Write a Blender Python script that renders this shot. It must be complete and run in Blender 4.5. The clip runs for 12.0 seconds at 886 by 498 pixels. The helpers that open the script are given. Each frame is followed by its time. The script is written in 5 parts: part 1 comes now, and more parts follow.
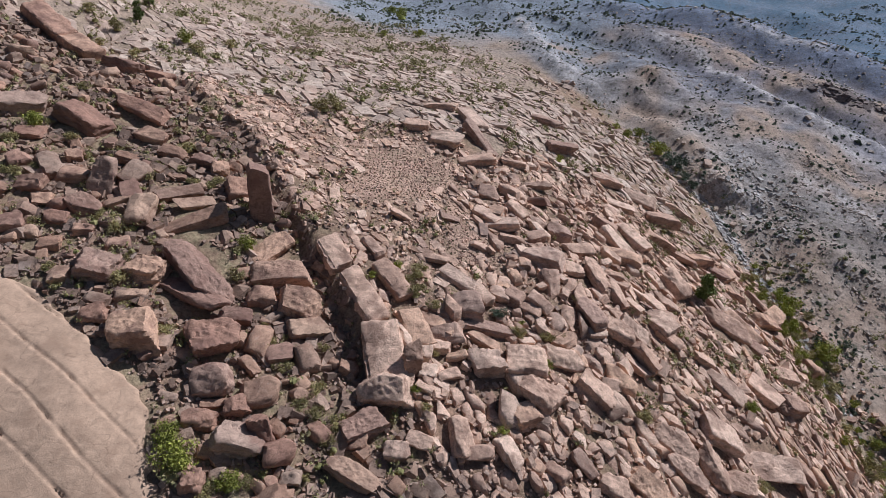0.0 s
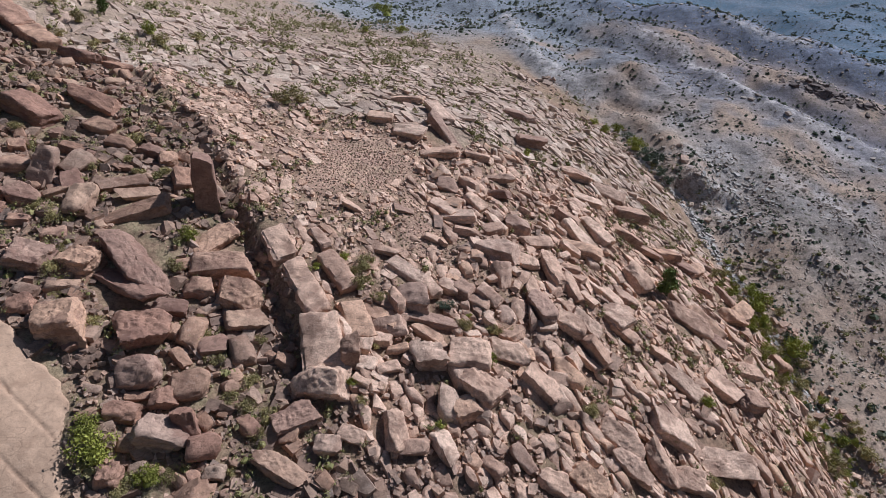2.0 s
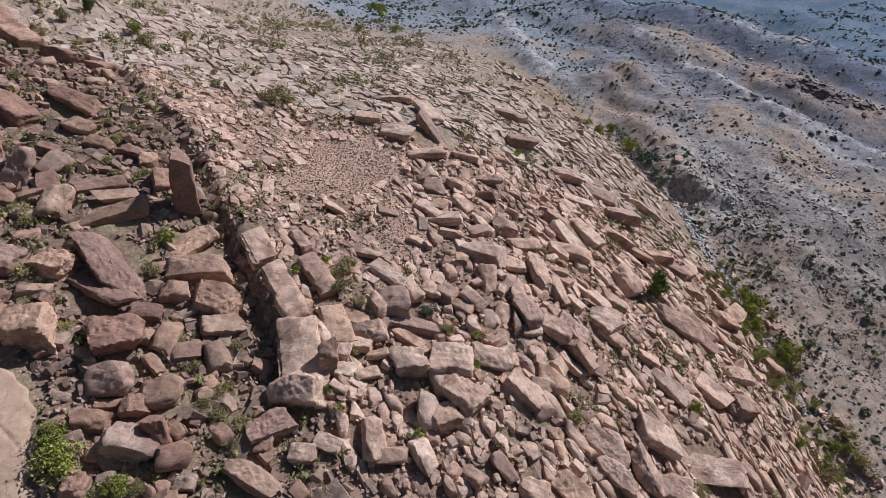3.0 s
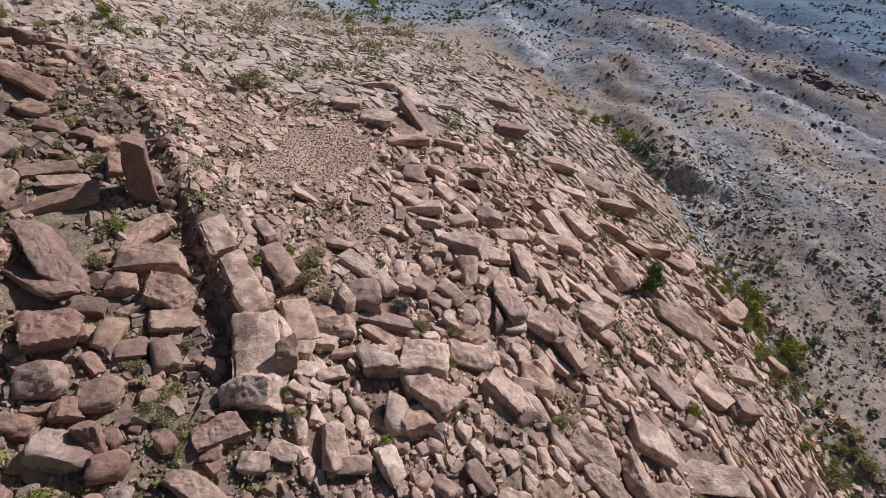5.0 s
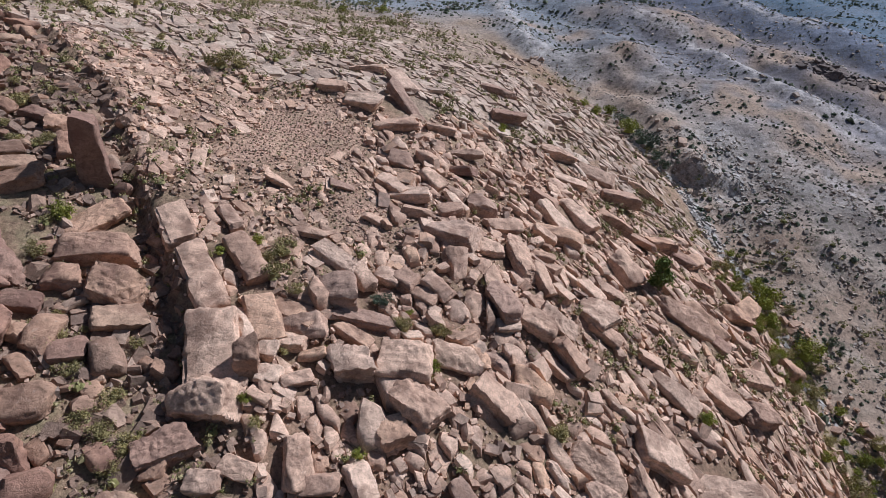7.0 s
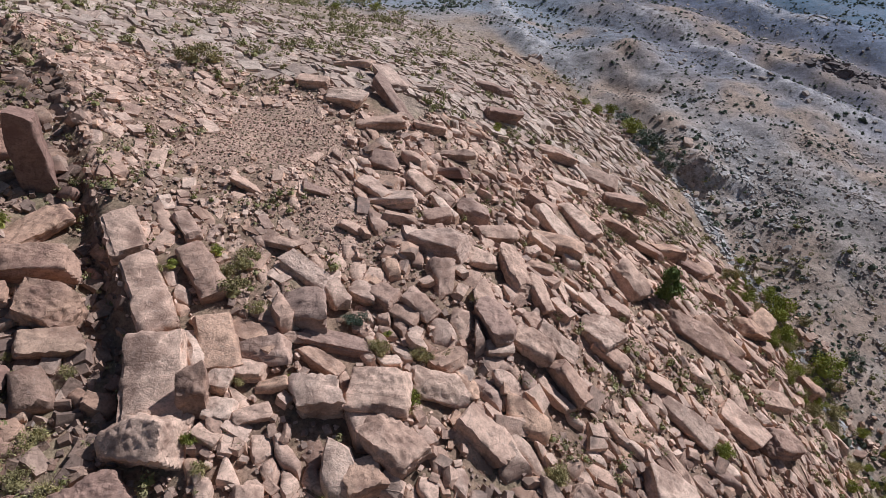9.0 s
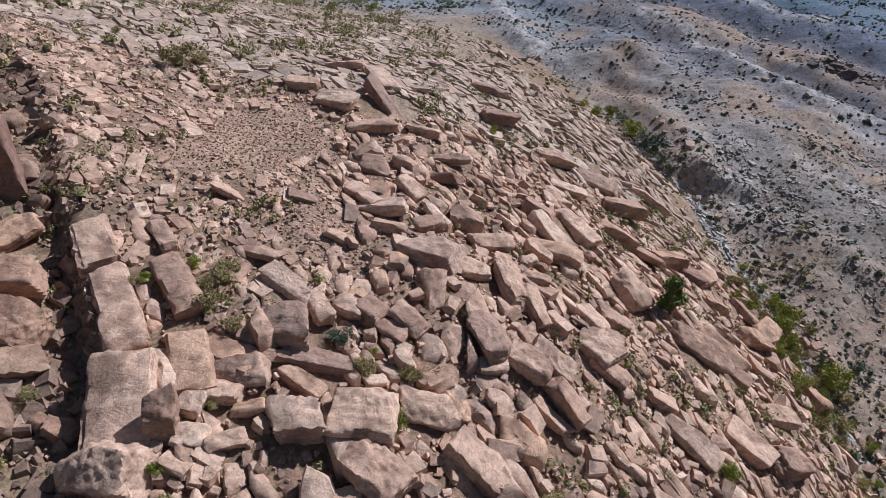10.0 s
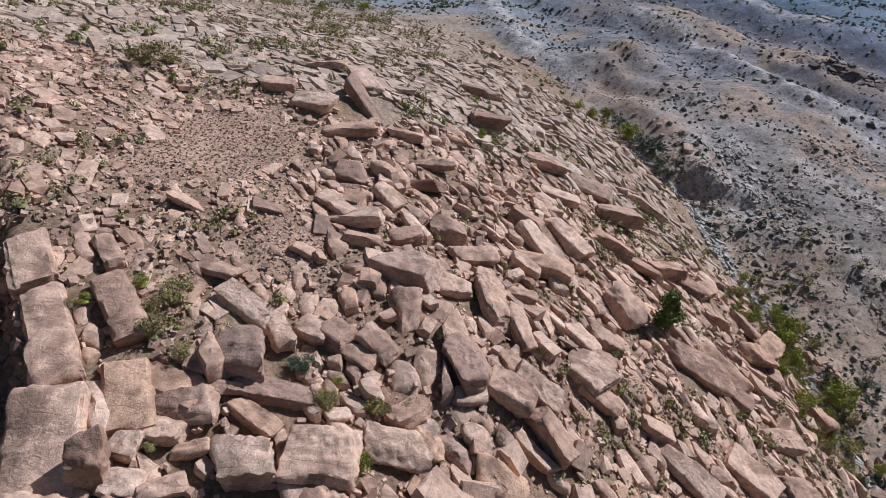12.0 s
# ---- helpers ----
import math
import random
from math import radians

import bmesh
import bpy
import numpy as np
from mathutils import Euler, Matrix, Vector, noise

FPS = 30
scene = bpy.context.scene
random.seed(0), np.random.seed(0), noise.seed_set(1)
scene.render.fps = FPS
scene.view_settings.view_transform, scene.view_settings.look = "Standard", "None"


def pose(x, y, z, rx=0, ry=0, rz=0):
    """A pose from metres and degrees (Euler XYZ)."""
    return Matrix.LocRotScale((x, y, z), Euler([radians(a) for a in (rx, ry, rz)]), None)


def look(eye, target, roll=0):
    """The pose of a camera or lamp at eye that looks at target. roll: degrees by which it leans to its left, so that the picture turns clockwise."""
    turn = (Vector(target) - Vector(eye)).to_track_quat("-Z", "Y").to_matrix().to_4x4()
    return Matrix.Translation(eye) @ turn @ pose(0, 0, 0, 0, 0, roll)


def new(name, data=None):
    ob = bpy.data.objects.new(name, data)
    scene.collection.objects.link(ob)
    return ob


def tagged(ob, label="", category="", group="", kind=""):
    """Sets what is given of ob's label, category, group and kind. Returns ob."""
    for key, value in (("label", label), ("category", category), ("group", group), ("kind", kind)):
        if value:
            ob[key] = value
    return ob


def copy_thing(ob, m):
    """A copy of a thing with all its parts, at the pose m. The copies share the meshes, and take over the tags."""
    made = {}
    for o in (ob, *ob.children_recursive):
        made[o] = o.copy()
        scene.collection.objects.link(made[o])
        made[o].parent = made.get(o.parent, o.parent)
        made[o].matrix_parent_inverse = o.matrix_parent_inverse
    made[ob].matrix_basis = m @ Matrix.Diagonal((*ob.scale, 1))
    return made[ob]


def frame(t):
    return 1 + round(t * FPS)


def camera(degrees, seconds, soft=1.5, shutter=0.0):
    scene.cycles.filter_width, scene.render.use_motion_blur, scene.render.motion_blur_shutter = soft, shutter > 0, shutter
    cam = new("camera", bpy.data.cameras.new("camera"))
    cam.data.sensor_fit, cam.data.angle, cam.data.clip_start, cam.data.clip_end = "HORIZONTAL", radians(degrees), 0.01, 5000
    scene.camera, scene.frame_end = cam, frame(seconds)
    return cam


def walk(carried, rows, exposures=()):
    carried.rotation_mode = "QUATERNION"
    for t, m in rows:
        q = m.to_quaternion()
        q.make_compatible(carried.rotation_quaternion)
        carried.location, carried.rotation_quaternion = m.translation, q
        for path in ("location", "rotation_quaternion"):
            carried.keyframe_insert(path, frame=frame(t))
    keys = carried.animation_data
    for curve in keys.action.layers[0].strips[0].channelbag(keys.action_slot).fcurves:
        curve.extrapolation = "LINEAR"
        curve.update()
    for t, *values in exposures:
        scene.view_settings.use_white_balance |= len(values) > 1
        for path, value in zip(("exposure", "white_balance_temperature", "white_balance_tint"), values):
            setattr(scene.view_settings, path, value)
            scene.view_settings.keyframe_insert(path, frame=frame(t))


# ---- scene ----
cam = camera(74.6, 12.0, soft=0.9)
PATH = [
    (0, (0.012, 0.312, 39.484), (0.01, 2.082, 38.553), -0.1),
    (0.5, (1.465, 0.32, 39.103), (1.464, 2.091, 38.173), -0.1),
    (1, (2.8, 0.368, 38.691), (2.8, 2.138, 37.76), -0.1),
    (1.5, (3.961, 0.555, 38.333), (3.962, 2.325, 37.401), -0.0),
    (2, (5.017, 0.916, 38.182), (5.019, 2.686, 37.252), -0.0),
    (2.5, (5.893, 1.409, 38.131), (5.895, 3.179, 37.2), -0.0),
    (3, (6.64, 2.014, 37.977), (6.642, 3.784, 37.045), -0.0),
    (5, (8.825, 5.439, 35.175), (8.826, 7.208, 34.242), -0.1),
    (5.5, (9.178, 6.433, 34.33), (9.178, 8.202, 33.397), -0.0),
    (6, (9.49, 7.514, 33.427), (9.49, 9.283, 32.495), -0.0),
    (6.5, (9.761, 8.619, 32.605), (9.761, 10.388, 31.673), -0.0),
    (8.5, (10.885, 13.629, 30.364), (10.885, 15.402, 29.437), -0.0),
    (9, (11.247, 14.801, 30.067), (11.245, 16.574, 29.142), -0.1),
    (9.5, (11.54, 15.979, 29.822), (11.539, 17.752, 28.898), -0.1),
    (10, (11.872, 17.093, 29.627), (11.871, 18.868, 28.705), -0.1),
    (10.5, (12.159, 18.092, 29.449), (12.159, 19.867, 28.528), -0.0),
    (11, (12.477, 18.975, 29.284), (12.479, 20.751, 28.364), 0.0),
    (11.5, (12.905, 19.896, 29.085), (12.907, 21.672, 28.165), -0.0),
    (12, (13.417, 20.679, 28.885), (13.42, 22.455, 27.967), -0.0),
]
walk(cam, [(t, look(eye, target, roll)) for t, eye, target, roll in PATH], exposures=((0, -0.05, 5680, 9), (12, -0.05, 5680, 9)))

# ---- light ----
SUN_TO = Vector((0.62, 0.40, 0.68)).normalized()     # towards the sun: over the ravine
sun = new("sun", bpy.data.lights.new("sun", "SUN"))
sun.data.energy, sun.data.angle, sun.data.color = 5.0, radians(0.6), (1.0, 0.975, 0.955)
sun.rotation_mode = "QUATERNION"
sun.rotation_quaternion = SUN_TO.to_track_quat("Z", "Y")
sun.location = (60, 60, 160)
world = bpy.data.worlds.new("sky")
scene.world = world
world.use_nodes = True
wn, wl = world.node_tree.nodes, world.node_tree.links
sky = wn.new("ShaderNodeTexSky")
sky.sky_type, sky.sun_disc = "NISHITA", False
sky.sun_elevation, sky.sun_rotation = math.asin(SUN_TO.z), math.atan2(SUN_TO.x, SUN_TO.y)
wl.new(sky.outputs["Color"], wn["Background"].inputs["Color"])
wn["Background"].inputs["Strength"].default_value = 0.045


# ---- materials ----
def material(name, rough=0.9):
    m = bpy.data.materials.new(name)
    m.use_nodes = True
    b = m.node_tree.nodes["Principled BSDF"]
    b.inputs["Roughness"].default_value = rough
    b.inputs["Specular IOR Level"].default_value = 0.2
    return m, m.node_tree.nodes, m.node_tree.links, b


def noise_tex(n, l, at, scale, detail=6.0, rough=0.6, dist=0.0):
    t = n.new("ShaderNodeTexNoise")
    t.inputs["Scale"].default_value, t.inputs["Detail"].default_value = scale, detail
    t.inputs["Roughness"].default_value, t.inputs["Distortion"].default_value = rough, dist
    l.new(at, t.inputs["Vector"])
    return t.outputs["Fac"]


def ramp(n, l, fac, stops):
    r = n.new("ShaderNodeValToRGB")
    e = r.color_ramp.elements
    while len(e) < len(stops):
        e.new(0.5)
    for el, (p, c) in zip(e, stops):
        el.position, el.color = p, (*c, 1) if len(c) == 3 else c
    l.new(fac, r.inputs["Fac"])
    return r.outputs["Color"]


def mix(n, l, fac, a, b, how="MIX"):
    m = n.new("ShaderNodeMix")
    m.data_type, m.blend_type = "RGBA", how
    for sock, v in ((m.inputs[0], fac), (m.inputs[6], a), (m.inputs[7], b)):
        if isinstance(v, (int, float)):
            sock.default_value = v
        elif isinstance(v, tuple):
            sock.default_value = (*v, 1)
        else:
            l.new(v, sock)
    return m.outputs[2]


def bump(n, l, b, height, strength, distance):
    k = n.new("ShaderNodeBump")
    k.inputs["Strength"].default_value, k.inputs["Distance"].default_value = strength, distance
    l.new(height, k.inputs["Height"])
    l.new(k.outputs["Normal"], b.inputs["Normal"])


def grey(v):
    return (v, v, v)


def rock_material(name, tones, varnish, island=True, lichen=0.25, relief=0.7, grain=1.0, cracks=0.3):
    """Weathered sandstone: each block has its own tone, with bedding streaks, desert varnish, pale scuffs, hairline cracks and fine relief."""
    m, n, l, b = material(name, 0.9)
    geo = n.new("ShaderNodeNewGeometry")
    at = geo.outputs["Position"]
    if island:
        pick = geo.outputs["Random Per Island"]
    else:
        pick = n.new("ShaderNodeObjectInfo").outputs["Random"]
    base = ramp(n, l, pick, [(k / (len(tones) - 1), c) for k, c in enumerate(tones)])
    broad, mid, fine = noise_tex(n, l, at, 0.4, 5, 0.6, 0.4), noise_tex(n, l, at, 1.6, 7, 0.65, 0.6), noise_tex(n, l, at, 7.0, 6, 0.7, 0.2)
    bed = n.new("ShaderNodeMapping")
    bed.inputs["Rotation"].default_value = (radians(14), radians(20), radians(57))
    bed.inputs["Scale"].default_value = (0.5, 0.85, 1.5)
    l.new(at, bed.inputs["Vector"])
    streak = noise_tex(n, l, bed.outputs["Vector"], 1.3, 6, 0.65, 0.5)
    base = mix(n, l, grain, base, ramp(n, l, streak, [(0.3, grey(0.82)), (0.5, grey(1.02)), (0.7, grey(1.14))]), "MULTIPLY")
    base = mix(n, l, grain, base, ramp(n, l, mid, [(0.3, grey(0.64)), (0.45, grey(0.99)), (0.64, grey(1.2))]), "MULTIPLY")
    base = mix(n, l, grain, base, ramp(n, l, fine, [(0.34, grey(0.70)), (0.46, grey(0.99)), (0.68, grey(1.15))]), "MULTIPLY")
    base = mix(n, l, ramp(n, l, broad, [(0.5, grey(0)), (0.62, grey(0.7))]), base, varnish)
    base = mix(n, l, ramp(n, l, noise_tex(n, l, at, 3.0, 7, 0.72), [(0.57, grey(0)), (0.68, grey(lichen))]), base, (0.60, 0.52, 0.46))
    joint = noise_tex(n, l, bed.outputs["Vector"], 0.42, 2.5, 0.5, 0.5)
    line = ramp(n, l, joint, [(0.488, grey(1)), (0.496, grey(1 - cracks)), (0.504, grey(1 - cracks)), (0.512, grey(1))])
    base = mix(n, l, ramp(n, l, mid, [(0.45, grey(0.1)), (0.55, grey(1))]), base, mix(n, l, 1.0, base, line, "MULTIPLY"))
    base = mix(n, l, 1.0, base, (0.86, 0.83, 0.81), "MULTIPLY")
    l.new(base, b.inputs["Base Color"])
    h = mix(n, l, 0.09, mix(n, l, 0.32, mix(n, l, 0.25, mid, streak), fine), noise_tex(n, l, at, 16.0, 5, 0.7))
    bump(n, l, b, mix(n, l, 0.2, h, line, "MULTIPLY"), relief, 0.3)
    return m


TONES = [(0.582, 0.389, 0.290), (0.690, 0.478, 0.360), (0.502, 0.324, 0.239), (0.744, 0.522, 0.397), (0.623, 0.423, 0.316), (0.539, 0.363, 0.278), (0.737, 0.537, 0.415), (0.426, 0.277, 0.209), (0.690, 0.445, 0.306), (0.384, 0.254, 0.200), (0.793, 0.579, 0.448)]
DARK_TONES = [(0.330, 0.190, 0.142), (0.498, 0.295, 0.204), (0.263, 0.166, 0.136), (0.579, 0.367, 0.253), (0.382, 0.228, 0.172), (0.448, 0.322, 0.253)]
MAT_SLAB = rock_material("fractured sandstone", TONES, (0.24, 0.145, 0.11))
MAT_RUBBLE = rock_material("broken stone", TONES, (0.21, 0.155, 0.13))
MAT_BOULDER = rock_material("boulder sandstone", TONES, (0.25, 0.15, 0.11), island=False)
MAT_RED = rock_material("red varnished boulder", DARK_TONES, (0.24, 0.135, 0.105), island=False, lichen=0.15)
MAT_GREY = rock_material("pale far stone", [(0.454, 0.385, 0.337), (0.335, 0.276, 0.237), (0.540, 0.468, 0.413), (0.378, 0.307, 0.261)], (0.216, 0.166, 0.133), lichen=0.05)


def ground_material():
    """Soil: pink-brown grit and gravel on the spur, greyer scree on the far side, pale stone ribs and ochre patches.
    Blue distance haze is painted into the far colours.
    """
    m, n, l, b = material("hill soil", 0.95)
    geo = n.new("ShaderNodeNewGeometry")
    at = geo.outputs["Position"]
    zone = n.new("ShaderNodeAttribute")
    zone.attribute_name = "soil"
    part_far, part_rib, part_gravel = n.new("ShaderNodeSeparateColor").outputs[0:3]
    sep = part_far.node
    l.new(zone.outputs["Color"], sep.inputs["Color"])
    broad, mid, fine = noise_tex(n, l, at, 0.09, 6, 0.62, 0.6), noise_tex(n, l, at, 0.7, 8, 0.72), noise_tex(n, l, at, 3.2, 8, 0.8)
    near = ramp(n, l, broad, [(0.3, (0.29, 0.205, 0.15)), (0.5, (0.37, 0.265, 0.195)), (0.7, (0.31, 0.245, 0.17))])
    cover = n.new("ShaderNodeAttribute")
    cover.attribute_name = "cover"
    split = n.new("ShaderNodeSeparateColor")
    l.new(cover.outputs["Color"], split.inputs["Color"])
    near = mix(n, l, split.outputs[0], near, mix(n, l, mid, (0.34, 0.265, 0.205), (0.52, 0.425, 0.345)))
    near = mix(n, l, part_gravel, near, (0.60, 0.43, 0.335))
    straw = n.new("ShaderNodeMath")
    straw.operation = "MULTIPLY"
    l.new(split.outputs[1], straw.inputs[0])
    l.new(ramp(n, l, noise_tex(n, l, at, 0.9, 6, 0.7), [(0.4, grey(0.1)), (0.58, grey(0.9))]), straw.inputs[1])
    near = mix(n, l, 1.0, near, (0.76, 0.68, 0.635), "MULTIPLY")
    near = mix(n, l, straw.outputs[0], near, mix(n, l, fine, (0.19, 0.155, 0.08), (0.38, 0.31, 0.19)))
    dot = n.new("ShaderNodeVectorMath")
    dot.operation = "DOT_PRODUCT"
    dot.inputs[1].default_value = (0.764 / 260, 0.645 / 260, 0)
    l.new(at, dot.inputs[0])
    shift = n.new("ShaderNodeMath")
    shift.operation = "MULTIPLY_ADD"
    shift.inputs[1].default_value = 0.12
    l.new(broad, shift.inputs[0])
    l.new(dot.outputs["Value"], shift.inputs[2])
    # blue end of the bands: distance haze painted into the soil
    hazed_strata = ramp(n, l, shift.outputs[0], [(0.37, (0.37, 0.30, 0.235)), (0.45, (0.33, 0.28, 0.238)), (0.52, (0.295, 0.26, 0.237)), (0.60, (0.24, 0.222, 0.228)), (0.66, (0.20, 0.192, 0.215)),
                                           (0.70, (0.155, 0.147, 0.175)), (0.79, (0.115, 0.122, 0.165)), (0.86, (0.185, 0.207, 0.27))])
    turn = n.new("ShaderNodeMapping")
    turn.inputs["Rotation"].default_value = (0, 0, radians(49.8))
    turn.inputs["Scale"].default_value = (0.16, 1.0, 0.5)
    l.new(at, turn.inputs["Vector"])
    streak = noise_tex(n, l, turn.outputs["Vector"], 0.28, 8, 0.72, 0.7)
    patch = ramp(n, l, streak, [(0.34, grey(0.6)), (0.48, grey(0.92)), (0.6, grey(1.22)), (0.7, grey(1.45))])
    far = mix(n, l, 1.0, hazed_strata, patch, "MULTIPLY")
    # most distant slopes: haze painted as deep blue over the bands
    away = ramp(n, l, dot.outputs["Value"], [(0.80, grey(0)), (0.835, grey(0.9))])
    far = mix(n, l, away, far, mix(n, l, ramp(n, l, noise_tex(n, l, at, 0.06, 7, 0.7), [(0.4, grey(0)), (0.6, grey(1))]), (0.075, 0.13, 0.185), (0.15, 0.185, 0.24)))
    # alpha brings painted haze onto the slopes beyond the spur
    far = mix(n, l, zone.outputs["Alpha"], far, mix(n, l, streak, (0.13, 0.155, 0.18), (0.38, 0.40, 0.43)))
    earth = n.new("ShaderNodeAttribute")
    earth.attribute_name = "brown"
    far = mix(n, l, earth.outputs["Fac"], far, mix(n, l, streak, (0.26, 0.18, 0.135), (0.47, 0.35, 0.265)))
    worn_rib = n.new("ShaderNodeMath")
    worn_rib.operation = "MULTIPLY"
    l.new(part_rib, worn_rib.inputs[0])
    l.new(ramp(n, l, noise_tex(n, l, at, 0.35, 7, 0.7), [(0.36, grey(0.1)), (0.55, grey(1.0))]), worn_rib.inputs[1])
    far = mix(n, l, worn_rib.outputs[0], far, (0.50, 0.45, 0.425))
    dots = n.new("ShaderNodeTexVoronoi")
    dots.inputs["Scale"].default_value = 0.85
    l.new(at, dots.inputs["Vector"])
    sparse = n.new("ShaderNodeMath")
    sparse.operation = "MULTIPLY"
    l.new(ramp(n, l, dots.outputs["Distance"], [(0.2, grey(1)), (0.34, grey(0))]), sparse.inputs[0])
    l.new(ramp(n, l, noise_tex(n, l, at, 0.12, 5, 0.6), [(0.36, grey(0.15)), (0.58, grey(0.85))]), sparse.inputs[1])
    far = mix(n, l, sparse.outputs[0], far, (0.12, 0.11, 0.075))
    far = mix(n, l, 1.0, far, (0.93, 0.92, 0.925), "MULTIPLY")
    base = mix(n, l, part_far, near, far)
    calm = n.new("ShaderNodeMath")
    calm.operation = "MULTIPLY_ADD"
    calm.inputs[1].default_value, calm.inputs[2].default_value = -0.12, 1.0
    l.new(part_far, calm.inputs[0])
    base = mix(n, l, calm.outputs[0], base, ramp(n, l, mid, [(0.3, grey(0.55)), (0.5, grey(1)), (0.7, grey(1.35))]), "MULTIPLY")
    base = mix(n, l, calm.outputs[0], base, ramp(n, l, fine, [(0.36, grey(0.5)), (0.5, grey(1.0)), (0.64, grey(1.4))]), "MULTIPLY")
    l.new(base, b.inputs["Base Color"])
    bump(n, l, b, mix(n, l, 0.6, mid, fine), 0.8, 0.26)
    return m


def leaf_material(name, tones):
    m, n, l, b = material(name, 0.75)
    geo, info = n.new("ShaderNodeNewGeometry"), n.new("ShaderNodeObjectInfo")
    c = ramp(n, l, geo.outputs["Random Per Island"], [(k / (len(tones) - 1), t) for k, t in enumerate(tones)])
    c = mix(n, l, 1.0, c, ramp(n, l, info.outputs["Random"], [(0, grey(0.75)), (1, grey(1.25))]), "MULTIPLY")
    l.new(c, b.inputs["Base Color"])
    return m


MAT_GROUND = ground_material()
MAT_GREEN = leaf_material("green leaves", [(0.19, 0.20, 0.03), (0.265, 0.27, 0.048), (0.35, 0.345, 0.08), (0.13, 0.145, 0.026)])
MAT_OLIVE = leaf_material("olive leaves", [(0.25, 0.21, 0.075), (0.33, 0.275, 0.11), (0.42, 0.345, 0.17), (0.18, 0.155, 0.058)])
MAT_DARK = leaf_material("dark scrub leaves", [(0.081, 0.104, 0.065), (0.128, 0.143, 0.091), (0.169, 0.176, 0.117), (0.074, 0.088, 0.058)])
MAT_TWIG, _n, _l, _b = material("dry twigs")
_b.inputs["Base Color"].default_value = (0.16, 0.12, 0.085, 1)

MAT_JUNIPER = leaf_material("juniper leaves", [(0.085, 0.11, 0.026), (0.125, 0.155, 0.04), (0.17, 0.20, 0.058)])
MAT_SAGE = leaf_material("sage leaves", [(0.07, 0.09, 0.06), (0.10, 0.13, 0.085), (0.14, 0.165, 0.11)])
MAT_TUFT = leaf_material("tuft leaves", [(0.30, 0.265, 0.105), (0.20, 0.19, 0.065), (0.48, 0.395, 0.215), (0.16, 0.155, 0.05), (0.33, 0.285, 0.12)])
MAT_TUSSOCK = leaf_material("tussock leaves", [(0.13, 0.105, 0.055), (0.19, 0.15, 0.085), (0.10, 0.09, 0.045)])
# trough rock: tawny brown by nature, tones lowered further to stand for shade
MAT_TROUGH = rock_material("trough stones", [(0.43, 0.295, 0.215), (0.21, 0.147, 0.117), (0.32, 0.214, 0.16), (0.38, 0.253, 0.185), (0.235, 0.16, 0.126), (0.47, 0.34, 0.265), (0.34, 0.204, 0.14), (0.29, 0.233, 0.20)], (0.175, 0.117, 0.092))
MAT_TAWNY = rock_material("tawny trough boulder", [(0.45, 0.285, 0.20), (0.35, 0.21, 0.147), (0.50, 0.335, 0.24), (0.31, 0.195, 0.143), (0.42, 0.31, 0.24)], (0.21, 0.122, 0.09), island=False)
MAT_GRAVEL = rock_material("red gravel", [(0.509, 0.325, 0.248), (0.623, 0.417, 0.321), (0.430, 0.271, 0.205), (0.679, 0.476, 0.379)], (0.385, 0.244, 0.189))
MAT_BARE = rock_material("bare slab sandstone", [(0.50, 0.345, 0.245), (0.50, 0.345, 0.245)], (0.40, 0.265, 0.185), lichen=0.12, relief=0.3, grain=0.6, cracks=0.25)
MAT_PALE = rock_material("pale upper sandstone", [(0.543, 0.415, 0.334), (0.458, 0.339, 0.269), (0.619, 0.492, 0.398), (0.507, 0.356, 0.276), (0.396, 0.311, 0.253)], (0.346, 0.256, 0.211))
MAT_OUTCROP = rock_material("dark far outcrop", [(0.22, 0.17, 0.155), (0.15, 0.118, 0.11), (0.28, 0.22, 0.20)], (0.09, 0.07, 0.065), lichen=0.1)
MAT_CREEK = rock_material("bleached creek stones", [(0.46, 0.43, 0.41), (0.37, 0.34, 0.32), (0.54, 0.52, 0.50), (0.28, 0.25, 0.23)], (0.40, 0.37, 0.35)) 
# ---- lie of the land ----
SCARP_Y, SCARP_X = (20, 28, 38, 52, 69, 79, 90), (7, 2, -4, -13, -23.5, -34, -56)
CREEK_Y, CREEK_X = (-40, 30, 56, 72, 84, 104, 121, 140, 165, 200), (75, 62, 55, 55, 53, 50, 50, 40, 20, -10)
JOINT = np.array((0.54, -0.84))        # the long joints of the bedrock run this way
ACROSS = np.array((0.84, 0.54))
SWELLS = [(-10, 35, 9, -0.9), (16, 51, 9, 1.3), (-27, 30, 9, 1.4), (-23, 69, 8, 1.0), (-10, 74, 9, -1.4), (34, 80, 16, -1.3),
          (-33, 78, 8, 1.0), (50, 109, 9, 1.0), (-21, 161, 9, 1.4), (-25, 95, 9, -1.4), (-53, 87, 9, -1.3), (11, 135, 9, -1.0),
          (4, 87, 9, 0.8), (13, 34, 9, 0.7)]


def ripple(x, y, size, seed):
    """Cheap rolling noise between about -1 and 1, made of a few slanting waves."""
    rng = np.random.RandomState(seed)
    total = np.zeros_like(np.asarray(x, float) + np.asarray(y, float))
    for k in range(7):
        a, p, s = rng.uniform(0, 6.28), rng.uniform(0, 6.28), rng.uniform(0.6, 1.9)
        w = 6.28 / size * s
        total = total + np.sin(w * (x * np.cos(a) + y * np.sin(a)) + p + 1.3 * np.sin(0.37 * w * (y * np.cos(a) - x * np.sin(a)) + 2 * p)) / 3.2
    return total


def beside_scarp(x, y):
    """Metres to the right of the scarp's top edge (minus: below it)."""
    return (x - np.interp(y, SCARP_Y, SCARP_X)) * 0.84


